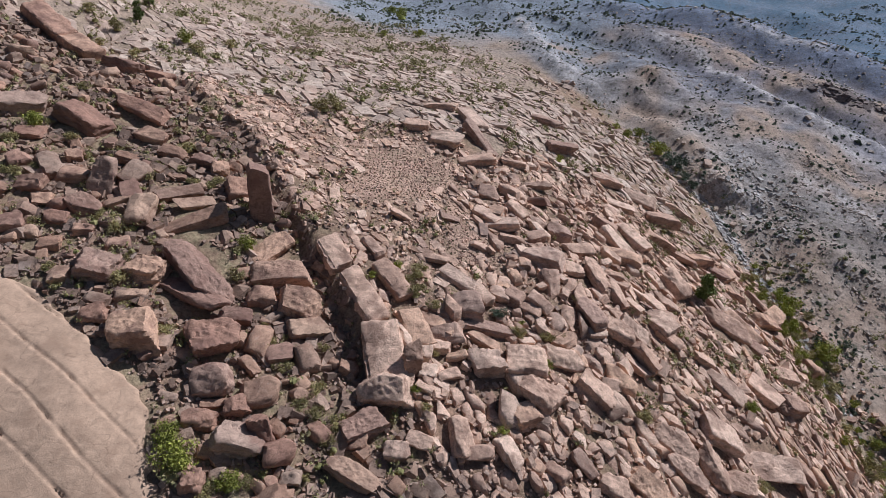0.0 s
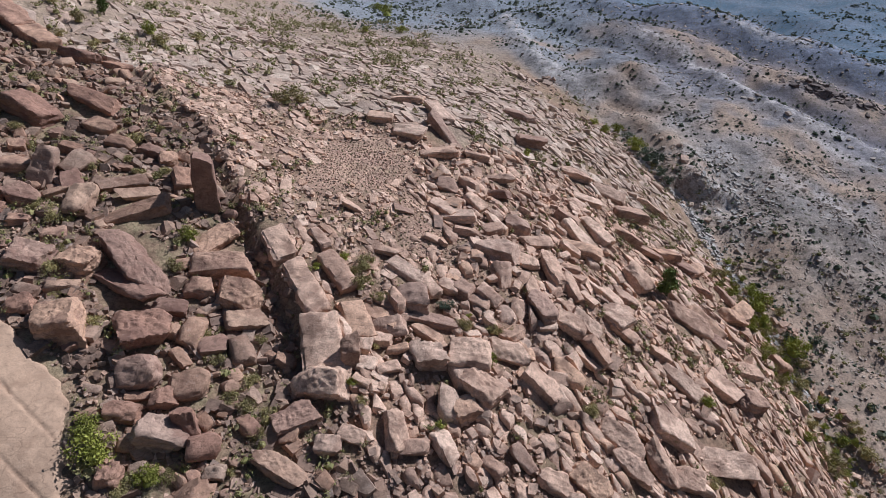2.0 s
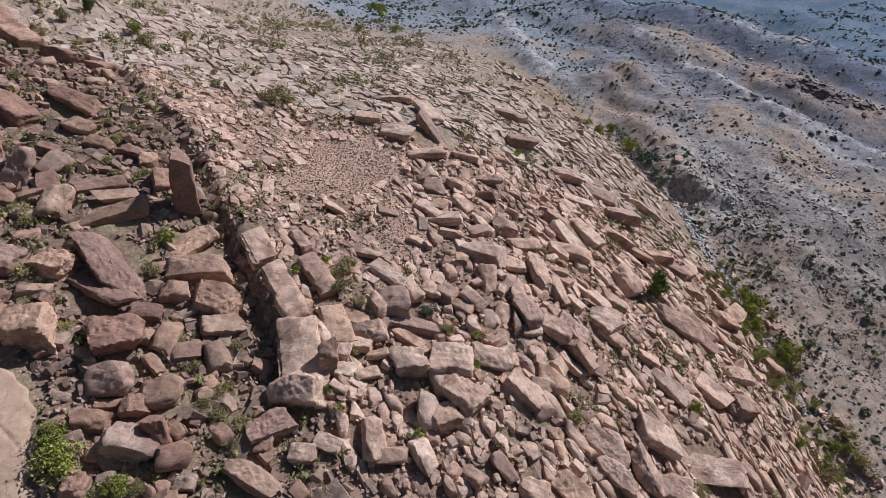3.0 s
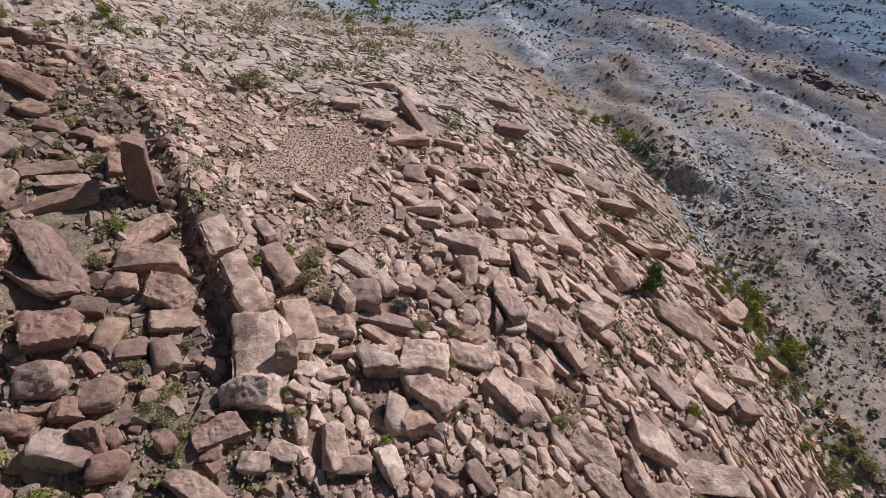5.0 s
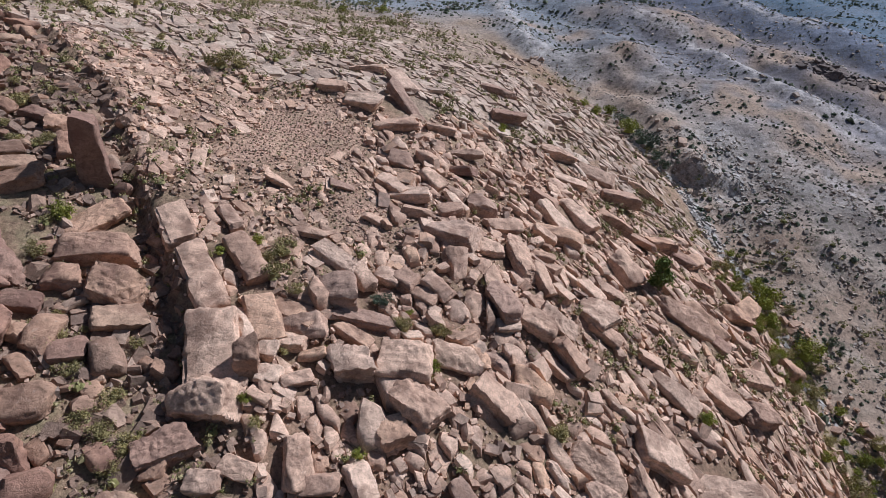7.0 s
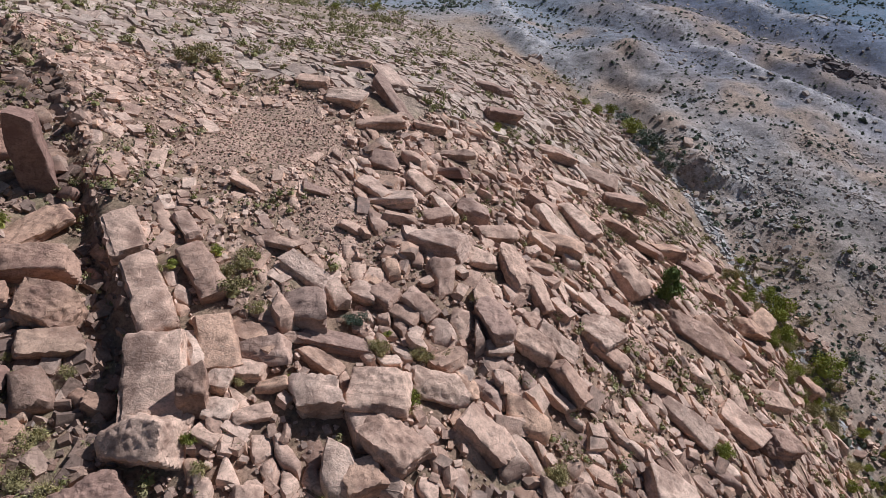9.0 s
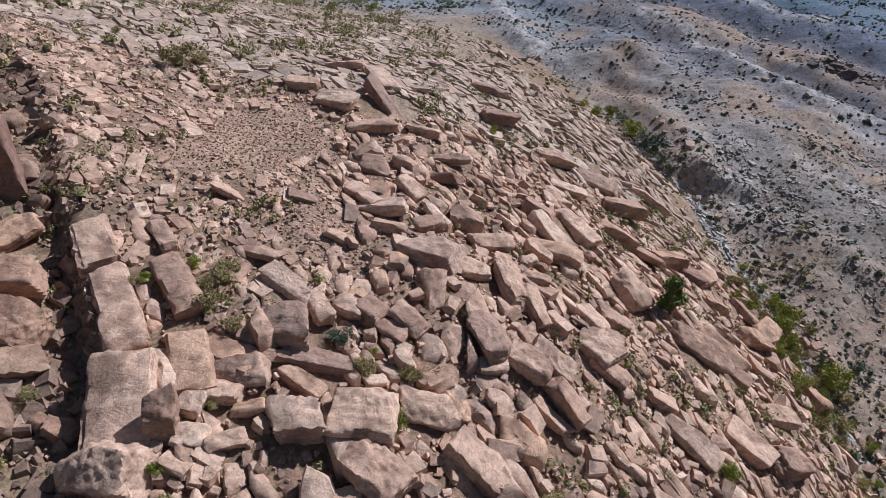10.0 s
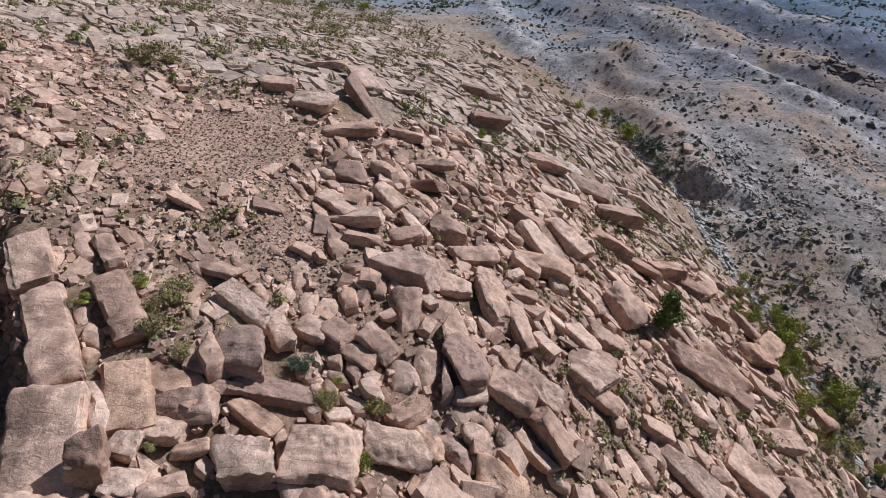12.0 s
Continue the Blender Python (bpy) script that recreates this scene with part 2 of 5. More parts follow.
def from_creek(x, y):
    return x - np.interp(y, CREEK_Y, CREEK_X)


def spur(x, y):
    a, b = np.clip(x, -90, 130) / 50, (np.clip(y, 0, 190) - 80) / 50
    z = 14.9 + 4.2 * b - 5.8 * b**2 + 1.68 * b**3 - 12.4 * a + 1.3 * a * b + 1.34 * a * b**2 - 6.0 * a**2 + 2.8 * a**2 * b - 5.9 * a**3
    for cx, cy, r, high in SWELLS:
        z = z + high * np.exp(-((x - cx) ** 2 + (y - cy) ** 2) / r**2)
    d = beside_scarp(x, y)
    along = np.clip((y - 34) / 6, 0, 1) * np.clip((86 - y) / 8, 0, 1)
    z = z + along * np.where(d < 0, -(0.7 + 0.9 * np.clip((57 - y) / 5, 0, 1)) * np.clip(-d / 0.7, 0, 1) * np.exp(-np.clip(-d, 0, 60) / 6), 0.5 * np.exp(-np.clip(d, 0, 60) / 5))
    return z - 0.45 + 0.25 * ripple(x, y, 14, 3)


def along_line(x, y, points, wide):
    """1 on a bent line, falling off to its sides."""
    near = np.full(np.shape(np.asarray(x, float) + np.asarray(y, float)), 1e9)
    for (ax, ay), (bx, by) in zip(points[:-1], points[1:]):
        s = np.clip(((x - ax) * (bx - ax) + (y - ay) * (by - ay)) / ((bx - ax) ** 2 + (by - ay) ** 2), 0, 1)
        near = np.minimum(near, (x - ax - s * (bx - ax)) ** 2 + (y - ay - s * (by - ay)) ** 2)
    return np.exp(-near / wide**2)


CREST, RIB = ((27, 225), (29, 190), (30, 172), (36, 156)), ((66, 190), (74, 174), (80, 156), (85, 143), (90, 134), (99, 129), (112, 112))
BANK = ((47, 140), (51, 134), (54, 122), (55, 109))
UPPER_SLOPE, LOWER_SLOPE = ((76, 186), (94, 164), (104, 153), (125, 130)), ((70, 134), (81, 125), (88, 108), (96, 90))


def far_side(x, y):
    a, b = np.clip(x / 50, -2, 3.2), (np.minimum(y, 215) - 80) / 50
    z = -15.7 + 13.5 * b - 1.41 * b**2 + 5.6 * a + 1.03 * a * b - 2.7 * a**2
    v, u = 0.764 * x + 0.645 * y, 0.645 * x - 0.764 * y
    for at, wide, high_by in ((100, 8, -0.6), (112, 8, 0.6), (125, 8, 0.6), (138, 8, 1.7), (165, 8, -0.8), (179, 7, 0.6), (206, 9, 2.6), (192, 6, -1.2)):
        z = z + high_by * np.exp(-(((v - at) / wide) ** 2))
    for cx, cy, wide, high_by in ((44, 177, 13, -1.6), (26, 182, 9, 1.4), (72, 195, 12, 0.5), (45, 140, 10, -1.2), (56, 158, 8, 2.6), (48, 142, 6, -1.4), (42, 186, 8, -1.4), (43, 166, 6, -1.2), (70, 148, 7, -1.0), (97, 172, 8, -0.9)):
        z = z + high_by * np.exp(-((x - cx) ** 2 + (y - cy) ** 2) / wide**2)
    z = z + 1.7 * along_line(x, y, CREST, 4.0) + 1.3 * along_line(x, y, RIB, 4.0) + 1.2 * along_line(x, y, BANK, 3.5)
    bluff = np.tanh((y - 106.5 + 0.4 * (x - 54)) / 1.2) * np.exp(-(((x - 54) / 9) ** 2) - ((y - 106.5) / 13) ** 2)
    z = z + 1.4 * bluff
    warp = v + 3.0 * ripple(x, y, 45, 6)
    z = z + (1.0 * np.abs(np.sin(warp / 7.4)) - 0.6 + 0.2 * np.sin(warp / 1.9)) * np.clip((v - 95) / 30, 0, 1)
    gully = u + 4.0 * ripple(x, y, 40, 7)
    z = z - 1.2 * (np.clip(np.sin(gully / 7.0), 0.2, 1) - 0.4) * np.clip((v - 118) / 20, 0, 1)
    beyond = np.clip((v - 212) / 40, 0, None)
    z = z - 10 * np.clip(beyond, 0, 1) * np.clip((x - 30) / 60, 0, 1) + 0.17 * np.clip(y - 290, 0, 700) + 0.1 * np.clip(y - 215, 0, 75) * np.clip((70 - x) / 60, 0, 1)
    z = z + 3.5 * np.sin(0.5 * (x - 0.6 * y) / 14 + ripple(x, y, 90, 10)) * np.clip((y - 235) / 60, 0, 1)
    return z + 0.4 * ripple(x, y, 30, 8) + 0.25 * ripple(x, y, 9, 9)


def ground_z(x, y):
    x, y = np.asarray(x, float), np.asarray(y, float)
    s, f = spur(x, y), far_side(x, y)
    k = 1.2
    return np.maximum(s, f) + k * np.exp(-np.abs(s - f) / k) * 0.5


def slope_normal(x, y, e=0.6):
    gx = (ground_z(x + e, y) - ground_z(x - e, y)) / (2 * e)
    gy = (ground_z(x, y + e) - ground_z(x, y - e)) / (2 * e)
    n = np.stack([-gx, -gy, np.ones_like(gx)], -1)
    return n / np.linalg.norm(n, axis=-1, keepdims=True)


class Lookup:
    """The ground's height on a fine grid, for quick single questions."""

    def __init__(self):
        self.x0, self.y0, self.step = -100.0, 0.0, 0.5
        gx, gy = np.meshgrid(np.arange(-100, 140, 0.5), np.arange(0, 230, 0.5))
        self.z = ground_z(gx, gy).tolist()

    def __call__(self, x, y):
        a, b = (x - self.x0) / self.step, (y - self.y0) / self.step
        i, j = min(max(int(a), 0), 478), min(max(int(b), 0), 458)
        a, b = a - i, b - j
        lo, hi = self.z[j], self.z[j + 1]
        return (lo[i] * (1 - a) + lo[i + 1] * a) * (1 - b) + (hi[i] * (1 - a) + hi[i + 1] * a) * b

    def lean(self, x, y, e=1.5):
        return ((self(x + e, y) - self(x - e, y)) / (2 * e), (self(x, y + e) - self(x, y - e)) / (2 * e))


high = Lookup()

# ---- building helpers ----
def mesh_of(name, verts, faces, mat, smooth=False):
    me = bpy.data.meshes.new(name)
    me.from_pydata(verts, [], faces)
    me.materials.append(mat)
    if smooth:
        me.shade_smooth()
        me.set_sharp_from_angle(angle=radians(40))
    else:
        me.shade_flat()
    return me


def big_mesh(name, verts, loops, starts, totals, mat):
    """A mesh from flat arrays, for what is made of very many pieces."""
    me = bpy.data.meshes.new(name)
    me.vertices.add(len(verts))
    me.vertices.foreach_set("co", np.asarray(verts, np.float32).ravel())
    me.loops.add(len(loops))
    me.loops.foreach_set("vertex_index", np.asarray(loops, np.int32))
    me.polygons.add(len(starts))
    me.polygons.foreach_set("loop_start", np.asarray(starts, np.int32))
    me.polygons.foreach_set("loop_total", np.asarray(totals, np.int32))
    me.materials.append(mat)
    me.update(calc_edges=True)
    me.shade_flat()
    return me


def part(name, me, parent, label=""):
    ob = new(name, me)
    ob.parent = parent
    return tagged(ob, label)


def hull_rock(rng, block=0.6, cuts=6):
    """An angular unit stone in a box of 1 x 1 x 1: a skewed cube with corners and edges broken away. block: how near to a cube it stays."""
    bm = bmesh.new()
    for sx in (-1, 1):
        for sy in (-1, 1):
            for sz in (-1, 1):
                bm.verts.new((np.array((sx, sy, sz)) + rng.uniform(-0.22, 0.04, 3) * (sx, sy, sz)) * 0.5)
    bmesh.ops.convex_hull(bm, input=bm.verts[:])
    for k in range(cuts):
        n = rng.normal(0, 1, 3)
        n /= np.linalg.norm(n)
        reach = max(v.co.dot(Vector(n)) for v in bm.verts)
        bmesh.ops.bisect_plane(bm, geom=bm.verts[:] + bm.edges[:] + bm.faces[:], plane_co=Vector(n) * reach * rng.uniform(block, 0.95), plane_no=Vector(n), clear_outer=True)
        bmesh.ops.delete(bm, geom=bm.faces[:], context="FACES_ONLY")
        bmesh.ops.convex_hull(bm, input=bm.verts[:])
        bmesh.ops.delete(bm, geom=[v for v in bm.verts if not v.link_faces], context="VERTS")
    bmesh.ops.dissolve_limit(bm, angle_limit=0.12, verts=bm.verts[:], edges=bm.edges[:])
    return bm


def weather(p, off):
    """How far a stone's skin lies out or in: swells, broken hollows and fine roughness, between about -1 and 1."""
    swell, hollow = noise.noise(p * 0.62 + off), 0.5 - 2.0 * abs(noise.noise(p * 0.5 - off))
    return 0.45 * swell + 0.2 * hollow + 0.3 * noise.noise(p * 2.2 + off) + 0.26 * noise.noise(p * 4.6 - off)


def ball(level):
    """Directions and triangles of an evenly divided ball."""
    bm = bmesh.new()
    bmesh.ops.create_icosphere(bm, subdivisions=level, radius=1.0)
    bm.verts.index_update()
    out = np.array([v.co[:] for v in bm.verts]), [tuple(v.index for v in f.verts) for f in bm.faces]
    bm.free()
    return out


BALLS = {level: ball(level) for level in (3, 4, 5)}


def cut_stone(name, scale, rng, mat, block=0.6, cuts=7, level=4, edge=18, rough=0.3):
    """A worn angular boulder: a skewed box with corners cut off by planes, rounded edges, hollows, and ledges where the bedding crops out."""
    to, faces = BALLS[level]
    axes = np.concatenate([np.eye(3), -np.eye(3)])
    normals = axes + rng.normal(0, 0.11, (6, 3))
    more = rng.normal(0, 1, (cuts, 3))
    more /= np.linalg.norm(more, axis=1, keepdims=True)
    reach = np.concatenate([0.5 * rng.uniform(0.84, 1.02, 6), 0.5 * np.abs(more).sum(1) * rng.uniform(block, 0.95, cuts)])
    lean = np.clip(to @ np.concatenate([normals, more]).T / reach, 0, None)
    V = to * ((lean**edge).sum(1) ** (-1 / edge))[:, None] * np.array(scale)
    me = bpy.data.meshes.new(name)
    me.from_pydata(V.tolist(), [], faces)
    out = np.empty(len(V) * 3)
    me.vertices.foreach_get("normal", out)
    out = out.reshape(-1, 3)
    off, bed, small = Vector(rng.uniform(-50, 50, 3)), rng.uniform(0.5, 0.9), min(scale)
    size = rough * min(1.5, 0.35 + 0.6 * small)
    deep = []
    for v, n in zip(V, out):
        p = Vector(v)
        ledge = math.copysign(0.13, math.sin(6.283 / bed * (p.z + 0.3 * noise.noise(p * 0.5 + off)))) * (1 - abs(n[2]))
        deep.append((weather(p, off) + ledge) * size)
    V = V + out * np.array(deep)[:, None]
    me.vertices.foreach_set("co", V.ravel())
    me.materials.append(mat)
    me.shade_smooth()
    me.set_sharp_from_angle(angle=radians(42))
    me.update()
    return me


def softened(verts, faces, rng):
    """A block with its faces divided, its edges worn round and its surface uneven. Returns vertices and triangles."""
    bm = bmesh.new()
    vs = [bm.verts.new(v) for v in verts]
    for f in faces:
        bm.faces.new([vs[i] for i in f])
    bmesh.ops.triangulate(bm, faces=[f for f in bm.faces if len(f.verts) > 4])
    bmesh.ops.subdivide_edges(bm, edges=[e for e in bm.edges if e.calc_length() > 0.45], cuts=1, use_grid_fill=True)
    bmesh.ops.smooth_vert(bm, verts=bm.verts[:], factor=0.4, use_axis_x=True, use_axis_y=True, use_axis_z=True)
    bmesh.ops.triangulate(bm, faces=bm.faces[:])
    bm.normal_update()
    off = Vector(rng.uniform(-50, 50, 3))
    for v in bm.verts:
        v.co += v.normal * weather(v.co * 1.3, off) * 0.2
    bm.verts.index_update()
    out = [v.co[:] for v in bm.verts], [tuple(v.index for v in f.verts) for f in bm.faces]
    bm.free()
    return out


def to_mesh(bm, name, mat, smooth=False):
    me = bpy.data.meshes.new(name)
    bm.to_mesh(me)
    bm.free()
    me.materials.append(mat)
    if smooth:
        me.shade_smooth()
        me.set_sharp_from_angle(angle=radians(40))
    return me


def stone_arrays(count, seed, block=0.6, cuts=2):
    rng = np.random.RandomState(seed)
    lib = []
    for k in range(count):
        bm = hull_rock(rng, block, cuts)
        bmesh.ops.triangulate(bm, faces=bm.faces[:])
        bm.verts.index_update()
        lib.append((np.array([v.co[:] for v in bm.verts]), np.array([[v.index for v in f.verts] for f in bm.faces])))
        bm.free()
    return lib


def frames_on(normal, spin, tilt, rng):
    """Rotation matrices whose z stands near the normals and whose x points along the spin angles."""
    nrm = normal + rng.normal(0, 1, normal.shape) * tilt[:, None]
    nrm /= np.linalg.norm(nrm, axis=1, keepdims=True)
    ax = np.stack([np.cos(spin), np.sin(spin), 0 * spin], 1)
    ax -= nrm * (ax * nrm).sum(1, keepdims=True)
    ax /= np.linalg.norm(ax, axis=1, keepdims=True)
    ay = np.cross(nrm, ax)
    return np.stack([ax, ay, nrm], 2)


def scatter_mesh(name, lib, pos, rot, scale, mat, rng):
    """Many small pieces joined into one mesh: each a shape of the library, turned, sized and set at its place."""
    which = rng.randint(len(lib), size=len(pos))
    V, L, base = [], [], 0
    for k, (v, f) in enumerate(lib):
        i = np.nonzero(which == k)[0]
        if not len(i):
            continue
        w = np.einsum("nij,nmj->nmi", rot[i], v[None] * scale[i][:, None, :]) + pos[i][:, None, :]
        idx = f[None] + (base + np.arange(len(i)) * len(v))[:, None, None]
        V.append(w.reshape(-1, 3))
        L.append(idx.reshape(-1, f.shape[1]))
        base += len(i) * len(v)
    V, L = np.concatenate(V), np.concatenate(L)
    side = L.shape[1]
    return big_mesh(name, V, L.ravel(), np.arange(len(L)) * side, np.full(len(L), side), mat)


# ---- the ground ----
def spread(lo, hi, fine_lo, fine_hi, fine, grow):
    mid = list(np.arange(fine_lo, fine_hi + fine * 0.5, fine))
    out, s = [], fine
    x = fine_hi
    while x < hi:
        s *= grow
        x += s
        out.append(x)
    low, s, x = [], fine, fine_lo
    while x > lo:
        s *= grow
        x -= s
        low.append(x)
    return np.array(low[::-1] + mid + out)


def soil_zones(x, y):
    """Shares of far-side scree, pale bare stone, and fine gravel."""
    far = np.clip((far_side(x, y) - spur(x, y)) / 3 + 0.6, 0, 1)
    far = np.maximum(far, np.clip((y - 165) / 50, 0, 1))
    v = 0.764 * x + 0.645 * y
    rib = np.exp(-(((v - 153 + 2.5 * ripple(x, y, 20, 31)) / 3.2) ** 2)) + 0.7 * np.exp(-(((v - 112 + 3 * ripple(x, y, 25, 34)) / 4) ** 2)) + np.exp(-(((v - 207 + 3 * ripple(x, y, 30, 32)) / 3) ** 2))
    rib = np.clip(rib * (0.7 + 0.7 * ripple(x, y, 14, 33)), 0, 1)
    bed = np.exp(-(((far_side(x, y) - spur(x, y) - 0.3 + 0.5 * ripple(x, y, 9, 35)) / 0.7) ** 2)) * np.clip((y - 74) / 5, 0, 1) * np.clip((112 - y) / 5, 0, 1)
    fan = np.exp(-((((x - 78) * 0.8 + (y - 107) * 0.6) / 2.6) ** 2 + (((x - 78) * -0.6 + (y - 107) * 0.8) / 13) ** 2) ** 2)
    fan = fan + np.exp(-((((x - 91) * 0.72 + (y - 124) * 0.69) / 2.0) ** 2 + (((x - 91) * -0.69 + (y - 124) * 0.72) / 9) ** 2) ** 2)
    rag = 0.75 + 0.6 * ripple(x, y, 8, 36) + 0.35 * ripple(x, y, 3.5, 39)
    streak = (along_line(x, y, CREST, 3.0) + along_line(x, y, RIB, 2.4) + 0.3 * along_line(x, y, ((59, 135), (61, 122), (60, 108)), 4)) * rag
    field = np.exp(-(((x - 57) / 5) ** 2 + ((y - 106) / 6) ** 2)) * (0.6 + 0.8 * ripple(x, y, 3, 45))
    pale = np.clip(0.12 * rib + 1.2 * bed + 0.7 * fan + 1.15 * streak + field + 0.9 * along_line(x, y, ((96, 200), (99, 195.5), (106, 189), (112, 181)), 1.6), 0, 1)
    edge = 1 + 0.35 * ripple(x, y, 9, 37) + 0.2 * ripple(x, y, 4, 38)
    gravel = np.exp(-(((x + 5) / 7.0) ** 2 + ((y - 70) / 8.5) ** 2) ** 2 * edge**4) + 0.7 * np.exp(-(((x - 4) / 3.6) ** 2 + ((y - 56) / 4.6) ** 2) ** 2 * edge**4)
    return far, pale, np.clip(gravel, 0, 1)


def brown_soil(x, y):
    """Share of warm brown earth on the far slopes."""
    spots = sum(np.exp(-((x - cx) ** 2 + (y - cy) ** 2) / r**2) for cx, cy, r in ((54, 156, 8), (49, 142, 6), (19, 185, 8), (46, 181, 6), (36, 187, 5), (57, 198, 6), (76, 111, 5)))
    bands = along_line(x, y, UPPER_SLOPE, 10) + along_line(x, y, LOWER_SLOPE, 10) + along_line(x, y, BANK, 4.5) + 1.2 * np.clip((122 - 0.764 * x - 0.645 * y) / 22, 0, 1)
    return np.clip((0.9 * spots + bands) * (0.85 + 0.5 * ripple(x, y, 11, 40)), 0, 1)


def build_ground():
    xs = spread(-900, 1500, -62, 110, 0.85, 1.07)
    ys = spread(-300, 2600, 18, 150, 0.85, 1.06)
    X, Y = np.meshgrid(xs, ys)
    far, rib, gravel = soil_zones(X, Y)
    rough = (0.10 * ripple(X, Y, 3.1, 11) + 0.07 * ripple(X, Y, 1.7, 12)) * (1 - gravel)
    Z = ground_z(X, Y) + rough * np.clip(1.5 - np.hypot(X, Y - 60) / 160, 0, 1)
    nx, ny = len(xs), len(ys)
    i = (np.arange(ny - 1)[:, None] * nx + np.arange(nx - 1)[None]).ravel()
    L = np.stack([i, i + 1, i + nx + 1, i + nx], 1)
    me = big_mesh("ground", np.stack([X, Y, Z], -1).reshape(-1, 3), L.ravel(), np.arange(len(L)) * 4, np.full(len(L), 4), MAT_GROUND)
    me.shade_smooth()
    at = me.color_attributes.new("soil", "FLOAT_COLOR", "POINT")
    # alpha: share of blue haze painted on the distant ground
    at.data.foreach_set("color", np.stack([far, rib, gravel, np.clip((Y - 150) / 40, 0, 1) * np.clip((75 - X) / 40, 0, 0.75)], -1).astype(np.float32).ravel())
    at = me.color_attributes.new("cover", "FLOAT_COLOR", "POINT")
    upland = np.clip((Y - 80 + 5 * ripple(X, Y, 12, 81)) / 8, 0, 1) * np.clip((30 - X) / 10, 0, 1)
    grass = np.clip(0.55 * (beside_scarp(X, Y) < -1) * (Y < 78) + 0.9 * np.exp(-(((from_creek(X, Y) - 2) / 9) ** 2)) * (Y < 90) + 0.1 + 0.3 * ripple(X, Y, 9, 82), 0, 1)
    at.data.foreach_set("color", np.stack([upland, grass, 0 * X, 0 * X + 1], -1).astype(np.float32).ravel())
    me.attributes.new("brown", "FLOAT", "POINT").data.foreach_set("value", brown_soil(X, Y).astype(np.float32).ravel())
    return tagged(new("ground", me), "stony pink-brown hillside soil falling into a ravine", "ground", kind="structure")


ground = build_ground()



# ---- single boulders: x, y, length, width, height, heading, tone (1: dark red varnish) ----
RIDGE_A = [
    (0.5, 43.5, 2.5, 1.7, 1.2, 9, 0),
    (1.7, 44.8, 1.7, 1.0, 0.6, 7, 0),
    (4.3, 45.2, 4.6, 1.6, 0.9, -3, 0),
    (2.2, 46.8, 3.4, 3.1, 2.0, -9, 0),
    (3.8, 41.1, 3.0, 2.7, 2.1, 9, 0),
    (7.6, 41.9, 3.7, 3.2, 2.2, -3, 0),
    (-0.4, 42.1, 2.4, 1.4, 1.0, 4, 0),
    (1.1, 41.4, 2.0, 0.9, 0.7, 9, 0),
    (-2.6, 39.6, 1.5, 1.4, 3.1, 13, 0),
    (-1.9, 41.0, 2.0, 1.3, 1.1, -9, 0),
    (-1.3, 39.5, 1.8, 1.4, 1.2, 1, 0),
]
RIDGE_B = [
    (0.3, 39.6, 2.3, 1.1, 0.8, 25, 0),
    (3.4, 43.7, 2.6, 1.2, 0.9, -30, 0),
    (5.3, 42.2, 2.1, 0.7, 0.6, -64, 0),
    (11.6, 45.4, 2.8, 1.7, 1.1, 39, 0),
    (10.9, 43.1, 3.4, 2.2, 1.4, -7, 0),
    (12.6, 43.8, 2.2, 1.7, 1.1, -7, 0),
    (7.8, 44.5, 1.4, 1.0, 0.6, 10, 0),
]
BOSS_A = [
    (17.0, 55.6, 5.9, 2.1, 1.6, -72, 0),
    (18.7, 53.7, 3.6, 1.6, 1.1, -68, 0),
    (15.0, 48.9, 3.7, 2.3, 1.8, -63, 0),
    (15.1, 47.1, 2.2, 1.3, 0.9, 14, 0),
    (19.4, 49.0, 4.4, 2.0, 1.4, -27, 0),
    (19.9, 46.3, 3.8, 2.0, 1.4, -41, 0),
    (18.7, 45.0, 3.3, 1.1, 0.8, -40, 0),
    (28.9, 62.4, 5.0, 2.8, 1.9, -53, 0),
    (31.3, 75.0, 5.4, 2.4, 1.5, -25, 0),
    (25.8, 87.1, 5.5, 2.1, 1.5, 2, 0),
    (12.5, 73.6, 3.8, 1.3, 1.0, 0, 0),
    (4.8, 76.4, 4.7, 2.2, 1.5, 12, 0),
    (4.8, 89.1, 7.0, 2.7, 1.5, -61, 0),
]
BOSS_B = [
    (-1.2, 94.2, 8.0, 2.3, 1.2, -25, 0),
    (-3.6, 83.6, 3.7, 2.0, 1.4, -10, 0),
    (0.3, 80.3, 4.8, 2.6, 1.6, -24, 0),
    (5.2, 82.4, 9.1, 1.7, 1.3, -48, 0),
    (9.9, 77.9, 3.9, 1.8, 1.3, 2, 0),
    (20.2, 62.1, 3.0, 1.5, 1.1, -16, 0),
    (21.8, 66.4, 4.6, 2.2, 1.5, -39, 0),
    (11.0, 55.9, 4.8, 2.8, 1.8, -17, 0),
    (7.0, 61.8, 4.3, 2.4, 1.3, -9, 0),
    (7.5, 58.9, 3.5, 1.7, 0.9, 2, 0),
    (5.6, 68.0, 3.2, 1.8, 1.0, -10, 0),
    (14.2, 63.1, 3.3, 2.4, 1.7, -3, 0),
    (19.0, 91.9, 5.0, 3.0, 2.1, -7, 1),
]
BOSS_C = [
    (19.1, 105.2, 6.5, 2.8, 1.7, -44, 0),
    (9.1, 65.5, 3.7, 1.9, 1.2, -43, 0),
    (12.0, 69.4, 4.1, 1.8, 1.1, -25, 1),
]
